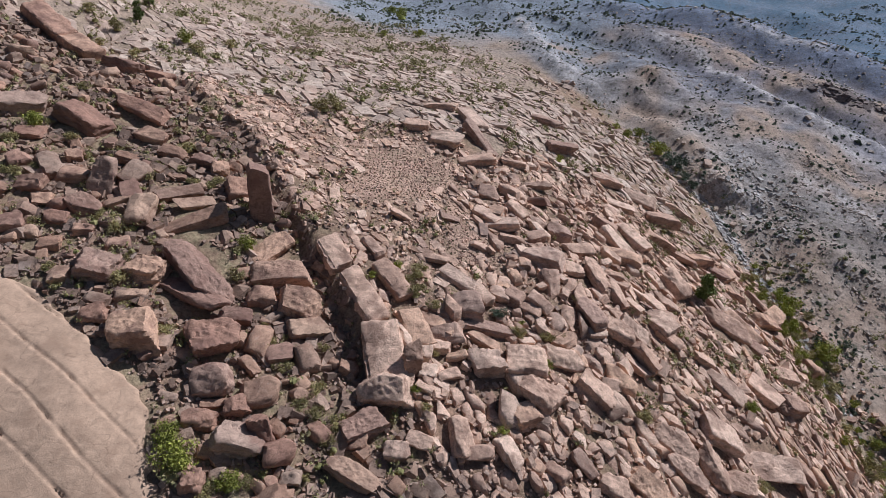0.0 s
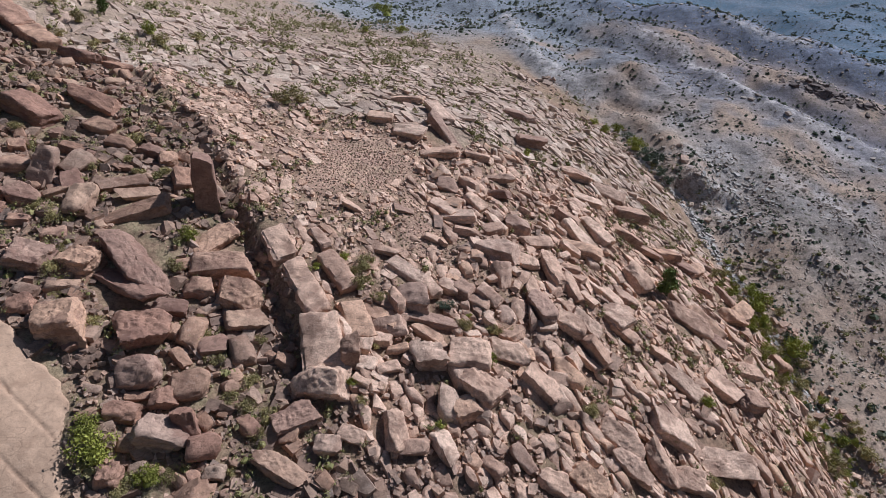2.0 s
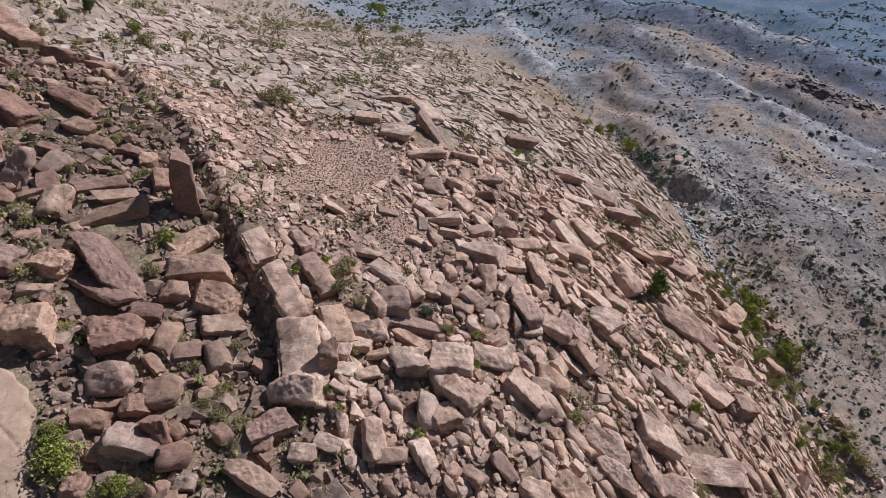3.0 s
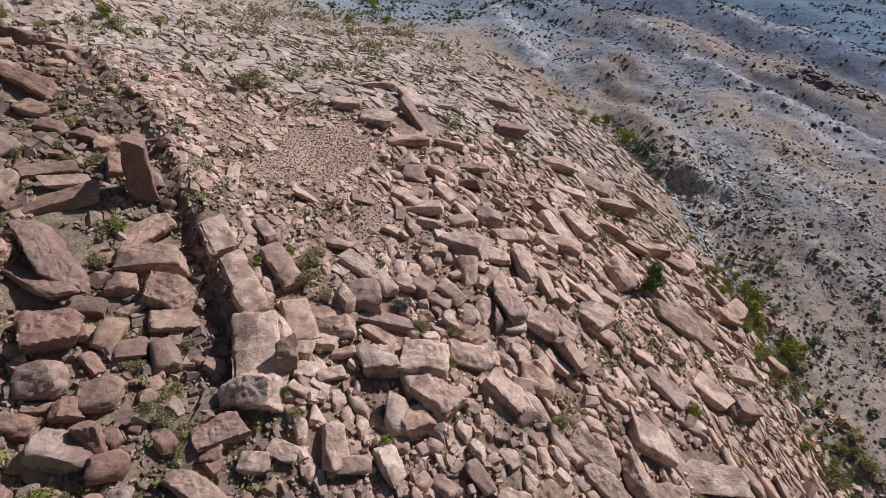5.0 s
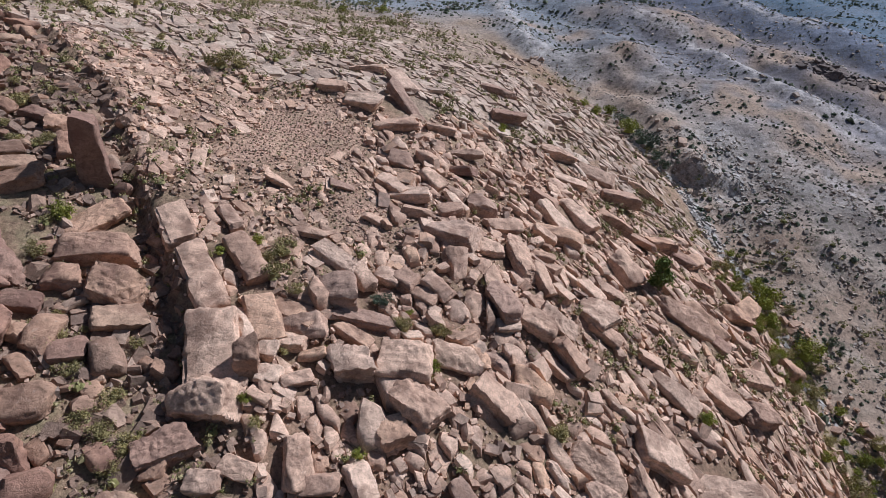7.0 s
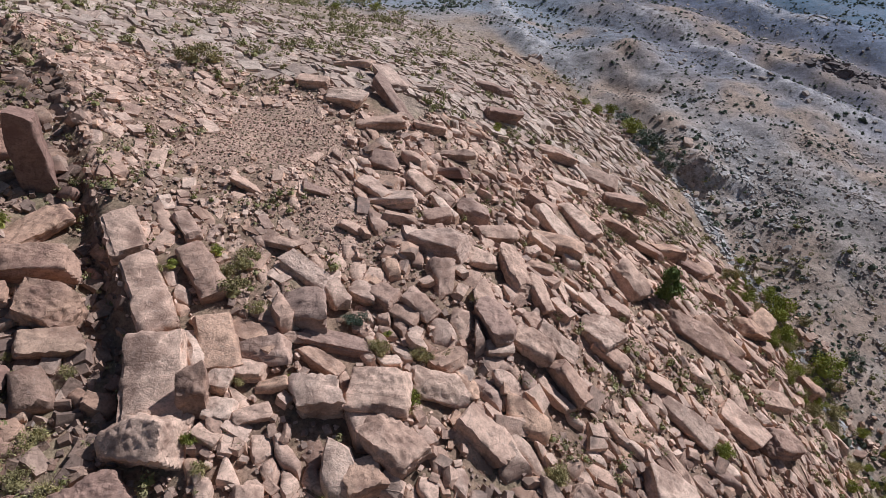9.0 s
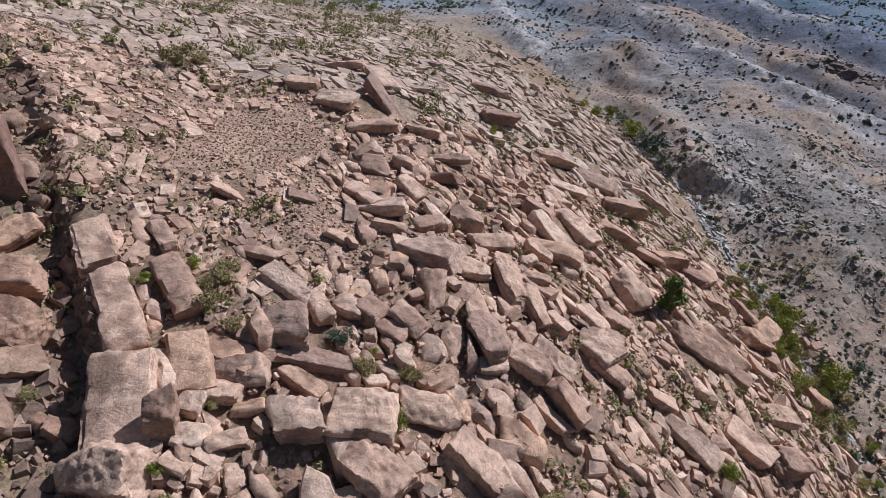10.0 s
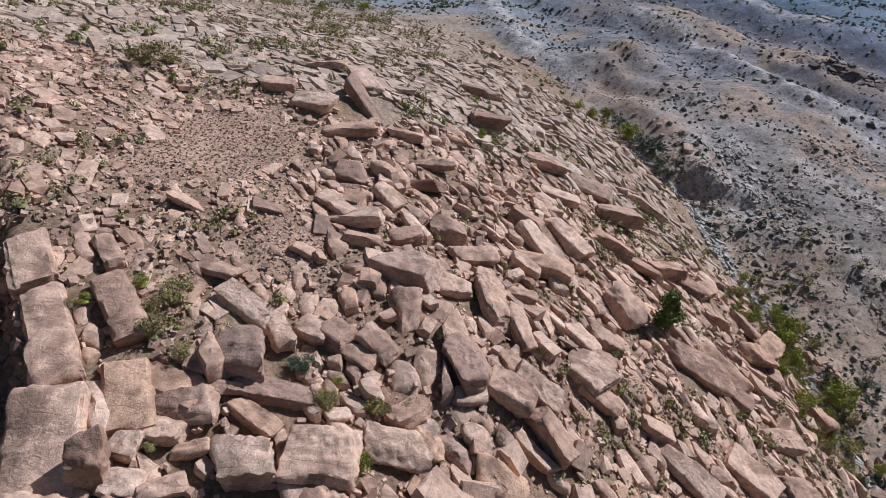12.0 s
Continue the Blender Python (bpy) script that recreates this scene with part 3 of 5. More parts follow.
SLOPE_A = [
    (34.9, 59.0, 6.6, 2.8, 1.4, -18, 0),
    (35.8, 50.7, 4.4, 2.6, 1.3, -30, 0),
    (29.7, 48.2, 4.4, 2.1, 1.1, -39, 0),
    (51.8, 65.1, 4.9, 3.1, 2.2, 21, 1),
    (41.8, 56.6, 4.5, 2.4, 1.4, 8, 0),
    (24.0, 50.8, 2.9, 1.9, 1.1, -32, 0),
    (23.7, 55.7, 3.4, 1.8, 1.0, -43, 0),
    (24.7, 54.1, 2.6, 1.8, 1.0, -38, 0),
    (28.2, 50.7, 3.0, 1.8, 1.0, -4, 0),
    (38.4, 59.0, 3.1, 2.0, 1.1, -34, 1),
    (37.6, 75.1, 4.3, 2.7, 2.1, 18, 1),
    (40.0, 74.3, 4.1, 2.2, 1.5, 2, 1),
    (41.8, 71.0, 3.9, 2.0, 1.3, -16, 1),
]
SLOPE_B = [
    (46.1, 69.1, 3.9, 2.6, 1.8, 19, 1),
]
MID_A = [
    (3.6, 49.0, 3.1, 1.5, 1.0, -56, 0),
    (10.5, 60.4, 3.1, 1.7, 1.1, 23, 0),
    (14.2, 55.9, 2.6, 1.8, 1.2, -3, 0),
    (16.0, 61.0, 4.4, 1.9, 1.3, 15, 0),
    (19.4, 57.6, 2.7, 1.5, 1.1, -18, 0),
    (17.7, 50.3, 2.2, 1.6, 1.2, -51, 0),
    (11.0, 52.2, 3.4, 1.9, 1.2, -74, 0),
    (9.5, 49.1, 3.0, 1.9, 1.2, -39, 0),
    (8.7, 48.1, 2.0, 1.6, 1.0, -27, 0),
    (7.1, 49.4, 2.9, 2.0, 1.3, -29, 0),
    (5.5, 49.6, 2.3, 1.8, 1.1, -13, 0),
    (1.5, 50.5, 4.2, 1.5, 0.9, -34, 0),
    (-0.7, 53.1, 3.1, 1.4, 0.8, -26, 0),
]
MID_B = [
    (21.8, 63.2, 5.6, 2.6, 1.7, -11, 0),
    (21.1, 69.5, 3.9, 2.2, 1.5, -23, 0),
    (25.1, 70.0, 7.0, 2.1, 1.3, -62, 0),
    (33.5, 82.0, 5.6, 3.2, 2.5, 6, 0),
    (33.6, 73.1, 5.1, 2.2, 1.2, -39, 0),
    (42.1, 75.4, 4.9, 2.5, 1.7, 32, 0),
    (25.6, 56.7, 3.0, 2.5, 1.6, -4, 0),
    (23.5, 52.2, 3.5, 2.7, 1.7, -47, 0),
    (38.6, 61.9, 5.5, 2.6, 1.3, -60, 0),
    (48.1, 71.1, 4.6, 2.9, 2.2, 40, 0),
    (47.1, 74.1, 4.9, 2.5, 1.4, -71, 0),
    (17.6, 48.0, 4.1, 2.4, 1.5, -28, 0),
    (4.9, 63.4, 3.2, 2.1, 1.3, -33, 0),
]
MID_C = [
    (0.7, 59.9, 2.6, 1.1, 0.6, 0, 0),
    (3.9, 56.3, 2.2, 1.2, 0.6, -13, 0),
    (-4.5, 58.8, 3.0, 1.4, 0.7, -1, 0),
    (26.5, 80.0, 5.0, 2.2, 1.3, 2, 0),
    (31.4, 86.0, 5.9, 2.4, 1.4, -18, 0),
    (40.5, 91.5, 5.8, 2.2, 1.2, -6, 0),
]
TROUGH_A = [
    (-30.4, 44.3, 3.8, 2.9, 2.3, -1, 1),
    (-26.2, 45.0, 3.7, 2.8, 2.3, -14, 1),
    (-22.5, 46.1, 8.3, 2.7, 2.1, -39, 1),
    (-21.9, 43.4, 6.2, 2.0, 1.6, -30, 1),
    (-24.7, 38.5, 3.8, 3.5, 2.8, 9, 1),
    (-19.0, 39.1, 3.5, 3.4, 2.7, 16, 1),
    (-28.5, 39.8, 2.0, 2.0, 1.6, 11, 1),
    (-17.9, 42.2, 2.9, 1.7, 1.3, 2, 1),
    (-13.3, 44.6, 4.0, 2.9, 2.3, -12, 1),
    (-15.7, 47.7, 5.0, 2.6, 2.1, 8, 1),
    (-17.0, 51.2, 5.1, 2.2, 1.5, 61, 1),
    (-16.5, 44.4, 2.1, 1.8, 1.4, 16, 1),
    (-12.2, 42.8, 3.1, 2.1, 1.5, 29, 0),
]
TROUGH_B = [
    (-18.0, 35.9, 3.0, 2.4, 2.0, 15, 1),
    (-14.4, 35.9, 2.9, 1.9, 1.5, 13, 0),
    (-15.9, 34.4, 1.9, 1.7, 1.5, 12, 1),
    (-15.3, 32.1, 3.0, 2.4, 2.2, 11, 1),
    (-13.5, 32.5, 1.4, 1.2, 3.0, 10, 1),
    (-18.3, 32.8, 2.7, 1.5, 1.3, 4, 1),
    (-17.9, 34.3, 1.8, 0.8, 0.6, 15, 0),
    (-6.5, 34.6, 3.9, 2.3, 2.0, 32, 1),
    (-6.7, 33.6, 1.5, 1.4, 1.1, 5, 1),
    (-4.7, 37.7, 4.0, 2.8, 2.6, -8, 0),
    (-17.6, 28.5, 1.5, 1.5, 1.6, 15, 1),
    (-11.1, 29.9, 1.5, 1.2, 1.1, 7, 0),
    (-7.0, 31.0, 4.4, 1.9, 1.5, -24, 0),
]
UPPER_A = [
    (-22.0, 58.2, 2.8, 2.5, 2.2, 20, 1),
    (-27.0, 55.5, 5.0, 1.6, 1.1, 38, 0),
    (-24.9, 54.8, 4.8, 1.3, 0.8, 41, 0),
    (-24.1, 52.1, 6.5, 2.0, 1.3, 29, 0),
    (-29.1, 51.8, 2.6, 3.3, 2.4, 11, 0),
    (-34.1, 55.3, 2.4, 2.2, 4.3, 16, 1),
    (-34.6, 51.6, 3.5, 2.1, 1.5, -4, 1),
    (-39.9, 53.0, 3.0, 1.9, 1.4, -2, 1),
    (-37.0, 55.4, 3.4, 2.1, 1.5, 6, 1),
    (-46.5, 65.1, 5.0, 2.8, 2.3, 26, 1),
    (-40.1, 64.6, 6.7, 3.5, 2.5, -15, 1),
    (-35.7, 69.2, 7.3, 2.1, 1.7, -26, 1),
    (-33.0, 64.5, 4.9, 2.0, 1.5, -30, 1),
]
UPPER_B = [
    (-44.0, 60.5, 3.6, 1.9, 1.2, 16, 1),
    (-39.0, 47.8, 2.2, 2.1, 1.7, 17, 1),
    (-30.1, 61.8, 3.2, 1.6, 1.3, -12, 0),
    (-33.4, 59.6, 2.6, 1.5, 1.2, 6, 0),
    (-38.6, 58.5, 1.7, 1.8, 1.4, 30, 1),
    (-42.4, 55.7, 1.8, 2.0, 1.6, 32, 1),
    (-31.3, 50.2, 2.4, 1.5, 1.1, 1, 1),
    (-36.0, 49.5, 2.5, 1.6, 1.1, 0, 1),
    (-33.3, 48.9, 2.1, 1.3, 1.0, 16, 1),
    (-35.2, 46.6, 2.4, 1.4, 1.0, 7, 1),
    (-30.0, 47.7, 2.2, 1.2, 0.9, 25, 1),
    (-25.8, 49.0, 2.1, 1.1, 0.8, 2, 0),
    (-38.2, 51.6, 1.9, 1.5, 1.1, 16, 1),
]
UPPER_C = [
    (-24.6, 61.0, 1.8, 2.0, 1.8, 20, 1),
    (-26.6, 61.9, 2.6, 1.6, 1.5, -11, 1),
]
LOWER_A = [
    (1.2, 34.3, 3.6, 1.8, 1.4, -75, 0),
    (2.7, 33.4, 2.5, 1.4, 1.0, 7, 0),
    (20.4, 37.9, 4.7, 2.1, 1.4, -38, 0),
    (21.2, 36.1, 4.0, 1.8, 1.3, -48, 0),
    (24.2, 37.4, 4.2, 1.9, 1.4, -42, 0),
    (26.3, 40.8, 5.0, 2.5, 1.6, -6, 0),
    (16.6, 33.8, 3.5, 1.9, 1.3, -36, 0),
    (13.7, 33.0, 2.8, 1.8, 1.3, -13, 0),
    (32.3, 40.5, 7.2, 2.6, 1.5, -2, 0),
    (26.9, 37.0, 3.7, 2.2, 1.5, -3, 0),
    (39.9, 51.0, 5.4, 2.7, 2.0, 6, 0),
    (5.2, 33.8, 2.7, 1.5, 1.1, -61, 0),
    (6.9, 37.1, 2.4, 2.5, 1.8, -74, 0),
]
LOWER_B = [
    (8.6, 38.9, 3.8, 2.8, 1.8, -38, 0),
    (14.0, 40.5, 3.4, 2.2, 1.5, -31, 0),
    (9.0, 32.8, 2.5, 1.4, 1.1, -48, 0),
    (11.3, 34.2, 2.5, 1.3, 1.0, -53, 0),
    (-3.7, 32.8, 2.2, 1.5, 1.3, 2, 0),
    (-2.0, 33.8, 2.2, 1.2, 1.0, -26, 0),
]
BOULDERS = RIDGE_A + RIDGE_B + BOSS_A + BOSS_B + BOSS_C + SLOPE_A + SLOPE_B + MID_A + MID_B + MID_C + TROUGH_A + TROUGH_B + UPPER_A + UPPER_B + UPPER_C + LOWER_A + LOWER_B

# ---- single shrubs: x, y, width ----
OLIVE_SHRUBS_A = [(-16.5, 28.0, 1.8), (-14.0, 29.4, 1.7), (-2.5, 50.2, 2.8), (-2.7, 47.6, 3.3), (7.2, 44.9, 2.2), (18.2, 39.7, 2.0), (8.8, 40.8, 1.5), (-0.7, 41.2, 1.2), (9.7, 45.1, 1.7), (29.9, 37.9, 2.4), (-1.4, 36.2, 1.4), (-8.5, 34.6, 2.0), (-10.5, 37.2, 2.1), (-15.0, 39.8, 2.6), (-28.1, 43.9, 2.4), (-30.8, 49.9, 3.7), (-19.0, 46.4, 2.3), (-16.8, 82.4, 4.6), (-15.1, 84.1, 2.6), (-13.3, 38.2, 2.0), (-21.2, 39.3, 1.5), (-11.2, 36.4, 1.8), (11.7, 45.6, 1.3), (26.3, 55.8, 2.1), (-38.8, 96.0, 4.1), (-50.1, 95.1, 3.1), (-50.0, 89.3, 3.0), (-55.2, 97.9, 2.8), (-44.7, 87.9, 2.5), (-36.8, 105.8, 2.9)]
OLIVE_SHRUBS_B = [(-27.6, 91.8, 1.9), (-39.9, 61.1, 2.2), (-43.8, 72.2, 2.8), (30.8, 58.9, 1.5), (26.4, 40.1, 1.6), (-8.0, 86.7, 1.4), (58.0, 77.1, 2.8), (57.4, 67.9, 2.3), (57.3, 79.7, 2.0), (55.3, 73.7, 1.9), (55.2, 64.3, 2.7), (6.8, 45.3, 1.4), (-3.5, 49.1, 1.9), (-0.7, 46.3, 1.6), (-7.4, 48.1, 1.0), (10.2, 45.1, 1.1), (13.5, 50.9, 1.2), (47.9, 78.1, 1.9), (51.6, 78.2, 1.9), (51.6, 50.7, 4.3), (59.6, 57.8, 2.6), (59.4, 54.4, 3.4), (18.2, 39.5, 1.8)]
OLIVE_SHRUBS = OLIVE_SHRUBS_A + OLIVE_SHRUBS_B
GREEN_SHRUBS_A = [(-18.8, 29.7, 4.4), (-19.9, 31.2, 2.6), (-15.3, 29.1, 2.5), (-6.8, 48.6, 1.2), (4.9, 35.4, 1.1), (32.5, 46.6, 1.8), (-19.0, 50.4, 2.3), (-7.5, 187.9, 4.0), (-2.3, 37.5, 1.2), (18.1, 87.1, 2.0), (-41.3, 98.4, 3.1), (-44.3, 62.1, 3.0), (-17.8, 184.0, 3.6), (54.9, 77.9, 4.5), (54.3, 74.8, 3.7), (55.4, 81.7, 3.0), (55.4, 85.0, 2.0), (54.1, 88.5, 2.1), (50.6, 66.5, 2.8), (57.1, 69.9, 4.6), (49.4, 69.5, 2.1), (54.4, 67.5, 2.2), (59.4, 70.7, 1.7), (9.3, 41.7, 1.4), (2.1, 41.8, 1.1), (7.5, 46.4, 0.9), (-4.5, 50.6, 1.3), (44.6, 130.0, 4.2), (46.3, 120.8, 5.0), (38.9, 129.1, 3.0)]
GREEN_SHRUBS_B = [(-15.1, 227.9, 6.7), (-21.4, 248.5, 7.3), (40.7, 125.9, 3.2), (57.1, 56.6, 2.9), (49.6, 52.8, 2.0), (32.3, 46.4, 1.7)]
GREEN_SHRUBS = GREEN_SHRUBS_A + GREEN_SHRUBS_B
SAGE_SHRUBS_A = [(5.5, 47.1, 1.8), (57.1, 72.2, 2.4), (61.8, 72.4, 2.4), (62.1, 70.8, 1.6), (4.9, 47.0, 1.2), (47.3, 116.3, 5.1), (48.3, 110.3, 3.7), (46.0, 126.1, 3.5), (48.5, 114.5, 4.3), (49.5, 108.4, 3.2)]
SAGE_SHRUBS = SAGE_SHRUBS_A

# ---- single boulders ----
LONE = []              # (x, y, radius): places that the boulders take up


def boulder(x, y, length, width, height, heading, tone, rng, block=0.58, name="boulder", sink=0.22, tilt=0.2, hard=False):
    """A worn angular block lying on the slope, leaning with it."""
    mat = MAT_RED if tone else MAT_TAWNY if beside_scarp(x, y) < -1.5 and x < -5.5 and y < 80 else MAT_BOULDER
    me = cut_stone(name, (length, width * 0.97, height * 0.95), rng, mat, block, 7, 5 if max(length, width) > 3.4 and y < 60 else 4, 48 if hard else rng.uniform(20, 55), rng.uniform(0.18, 0.3) * (0.6 if hard else 1))
    gx, gy = high.lean(x, y)
    share = 0.8 if height < 1.5 * width else 0.15
    up = Vector((-gx * share + rng.normal(0, tilt), -gy * share + rng.normal(0, tilt), 1)).normalized()
    along = Vector((math.cos(radians(heading)), math.sin(radians(heading)), 0))
    along = (along - up * along.dot(up)).normalized()
    turn = Matrix((along, up.cross(along), up)).transposed().to_4x4()
    ob = new(name, me)
    ob.matrix_world = Matrix.Translation((x, y, high(x, y) + height * (0.5 - sink))) @ turn
    LONE.append((x, y, 0.42 * max(length, width)))
    size = "large" if max(length, width) > 3.2 else "small" if max(length, width) < 1.7 else "middle-sized"
    shape = "upright pillar-like" if height > 1.4 * width else "long slab-like" if length > 1.9 * width else "blocky"
    look_of = "dark red-brown varnished" if tone else "pale pink weathered"
    return tagged(ob, f"{size} {shape} {look_of} sandstone boulder on the stony slope", "boulder", "boulders on the slope")


def wall_block(x, y, length, width, height, heading, top, fall, rng, mat=None):
    """A long joint-bounded block of the ridge: flat layered top, stepped broken sides and chipped corners."""
    bm = bmesh.new()
    bmesh.ops.create_cube(bm, size=1.0)
    for axis, cuts in ((0, max(3, round(length / 0.27))), (1, max(3, round(width / 0.27))), (2, max(3, round(height / 0.3)))):
        edges = [e for e in bm.edges if abs((e.verts[0].co - e.verts[1].co)[axis]) > 1e-4 and abs((e.verts[0].co - e.verts[1].co)[axis]) > 0.9]
        bmesh.ops.subdivide_edges(bm, edges=edges, cuts=cuts - 1, use_grid_fill=True)
    off = Vector(rng.uniform(-60, 60, 3))
    skew = rng.uniform(-0.12, 0.12, 3)
    for v in bm.verts:
        u = v.co.copy()
        p = Vector((u.x * length, u.y * width, u.z * height))
        out = Vector([math.copysign(1, q) if abs(q) > 0.495 else 0.0 for q in u])
        rims = out.length_squared
        step = noise.cell(Vector((p.x * 0.45, p.y * 0.7, p.z * 0.6)) + off) * 0.14 + weather(p, off) * 0.26
        chip = (0.0, 0.0, 0.1, 0.24)[int(rims)] * (0.5 + abs(noise.noise(p * 0.8 - off)) * 2.6)
        p += out * (step - 0.05) - out * chip
        p.x += skew[0] * p.z + skew[1] * p.y
        p.z += 0.04 * skew[2] * p.x * 4
        v.co = p
    bmesh.ops.smooth_vert(bm, verts=bm.verts[:], factor=0.3, use_axis_x=True, use_axis_y=True, use_axis_z=True)
    bmesh.ops.triangulate(bm, faces=bm.faces[:])
    ob = new("wall_block", to_mesh(bm, "wall_block", mat or MAT_BOULDER, smooth=True))
    ob.matrix_world = Matrix.Translation((x, y, top - height / 2)) @ Matrix.Rotation(radians(heading), 4, "Z") @ Matrix.Rotation(math.atan(fall), 4, "Y")
    for k in (-0.45, -0.22, 0.0, 0.22, 0.45):
        LONE.append((x + k * length * math.cos(radians(heading)), y + k * length * math.sin(radians(heading)), 0.46 * width + 0.1))
    shape = "long wall-like" if length > 2.2 * width else "big blocky"
    return tagged(ob, f"{shape} jointed pink sandstone block with a flat cracked top", "boulder", "blocks of the ridge wall")


def build_boulders():
    rng = np.random.RandomState(77)
    for row in BOULDERS:
        boulder(*row, rng)
    # the ridge wall along the scarp and its parallel ribs
    for row in WALL:
        wall_block(*row, rng)
    for x, y, length, width, height, heading in HEADWALL:
        gx, gy = high.lean(x, y, 3.0)
        wall_block(x, y, length, width, height, heading, high(x, y) + 1.7, -gx * math.cos(radians(heading)) - gy * math.sin(radians(heading)), rng, MAT_RED)
    for row in CLIFF:
        boulder(*row, rng, block=0.8, name="cliff_block", sink=0.3, tilt=0.08)
    boulder(-18.8, 55.5, 2.3, 2.0, 6.2, 20, 1, rng, block=0.9, name="standing_stone", sink=0.16, tilt=0.04, hard=True)


def strew_boulders():
    """Tumbled blocks that fill the trough and the broken step above it."""
    rng = np.random.RandomState(515)
    kinds = []
    for k in range(16):
        shape = (rng.uniform(1.2, 1.9), rng.uniform(0.8, 1.15), rng.uniform(0.55, 1.0))
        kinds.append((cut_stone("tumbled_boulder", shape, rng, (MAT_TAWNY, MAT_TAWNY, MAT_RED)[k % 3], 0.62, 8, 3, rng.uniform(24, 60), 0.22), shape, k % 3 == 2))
    laid = 0
    while laid < 210:
        x, y = rng.uniform(-58, 4), 26 + 55 * rng.rand()
        d = float(beside_scarp(x, y))
        s = float(np.clip(np.exp(rng.normal(0.05, 0.4)), 0.55, 2.2)) * (0.8 if y > 58 else 1.0)
        if d > -1.2 or on_slab(x - 0.6, y) or x < -0.82 * y - 2 or any((x - a) ** 2 + (y - b) ** 2 < (r + 0.4 * s) ** 2 for a, b, r in LONE) or rng.rand() > 0.55 + 0.5 * float(ripple(x, y, 8, 83)):
            continue
        me, shape, red = kinds[rng.randint(16)]
        ob = new("tumbled_boulder", me)
        gx, gy = high.lean(x, y)
        up = Vector((-gx * 0.7 + rng.normal(0, 0.3), -gy * 0.7 + rng.normal(0, 0.3), 1)).normalized()
        h = radians(rng.normal(-25, 45))
        along = Vector((math.cos(h), math.sin(h), 0))
        along = (along - up * along.dot(up)).normalized()
        turn = Matrix((along, up.cross(along), up)).transposed().to_4x4()
        ob.matrix_world = Matrix.Translation((x, y, high(x, y) + shape[2] * s * 0.28)) @ turn @ Matrix.Scale(s, 4)
        LONE.append((x, y, 0.4 * s))
        tagged(ob, f"tumbled angular {'red-brown varnished' if red else 'tawny pink'} sandstone block in the stony trough", "boulder", "blocks in the trough")
        laid += 1


# x, y, length, width, height, heading, height of the top's middle, fall along the block
WALL = [
    (-10.9, 51.0, 4.3, 2.4, 4.6, -56, 13.2, 0.36), (-7.7, 46.5, 6.9, 2.4, 4.8, -56, 11.3, 0.36), (-5.3, 41.2, 6.4, 3.5, 5.4, -76, 8.95, 0.58), (-2.7, 43.9, 4.4, 2.5, 3.4, -68, 9.2, 0.42),
    (-5.2, 48.9, 5.2, 2.0, 2.4, -52, 11.4, 0.40), (-7.0, 48.3, 2.4, 0.9, 2.0, -54, 10.9, 0.40), (-9.1, 53.2, 3.6, 1.2, 2.0, -55, 13.1, 0.35), (-7.2, 52.6, 3.0, 1.3, 1.6, -50, 12.7, 0.35), (-0.6, 44.6, 4.0, 2.2, 2.2, -20, 8.7, 0.15),
]
HEADWALL = [(-56.5, 88.4, 8.5, 3.6, 6.5, -34), (-50.0, 84.0, 7.0, 3.2, 5.5, -36)]
CLIFF = [
    (-43.5, 81.6, 6.0, 2.4, 1.8, -20, 1), (-38.5, 81.0, 4.4, 1.6, 1.4, -25, 1),
]


# ---- bare rock slab ----
SLAB_EDGE_Y, SLAB_EDGE_X = (14, 24, 27.4, 30.2, 32, 34.3, 35.7, 37.9, 39.6, 41.9, 43.5), (-16, -18.6, -19.6, -20.7, -21.4, -22.9, -25.2, -27.7, -31, -34.3, -40)
CRACKS = [((-37, 42.6), (-29.7, 38.7), (-25.9, 36.9)), ((-38, 40), (-32.7, 37), (-29.2, 35), (-25.5, 32.5), (-20.5, 29.6)),
          ((-36, 36.2), (-30.1, 32.6), (-27.8, 30.9), (-25, 29), (-18, 25)), ((-36, 33), (-30.6, 29.8), (-26.6, 27.5), (-20, 23.6))]


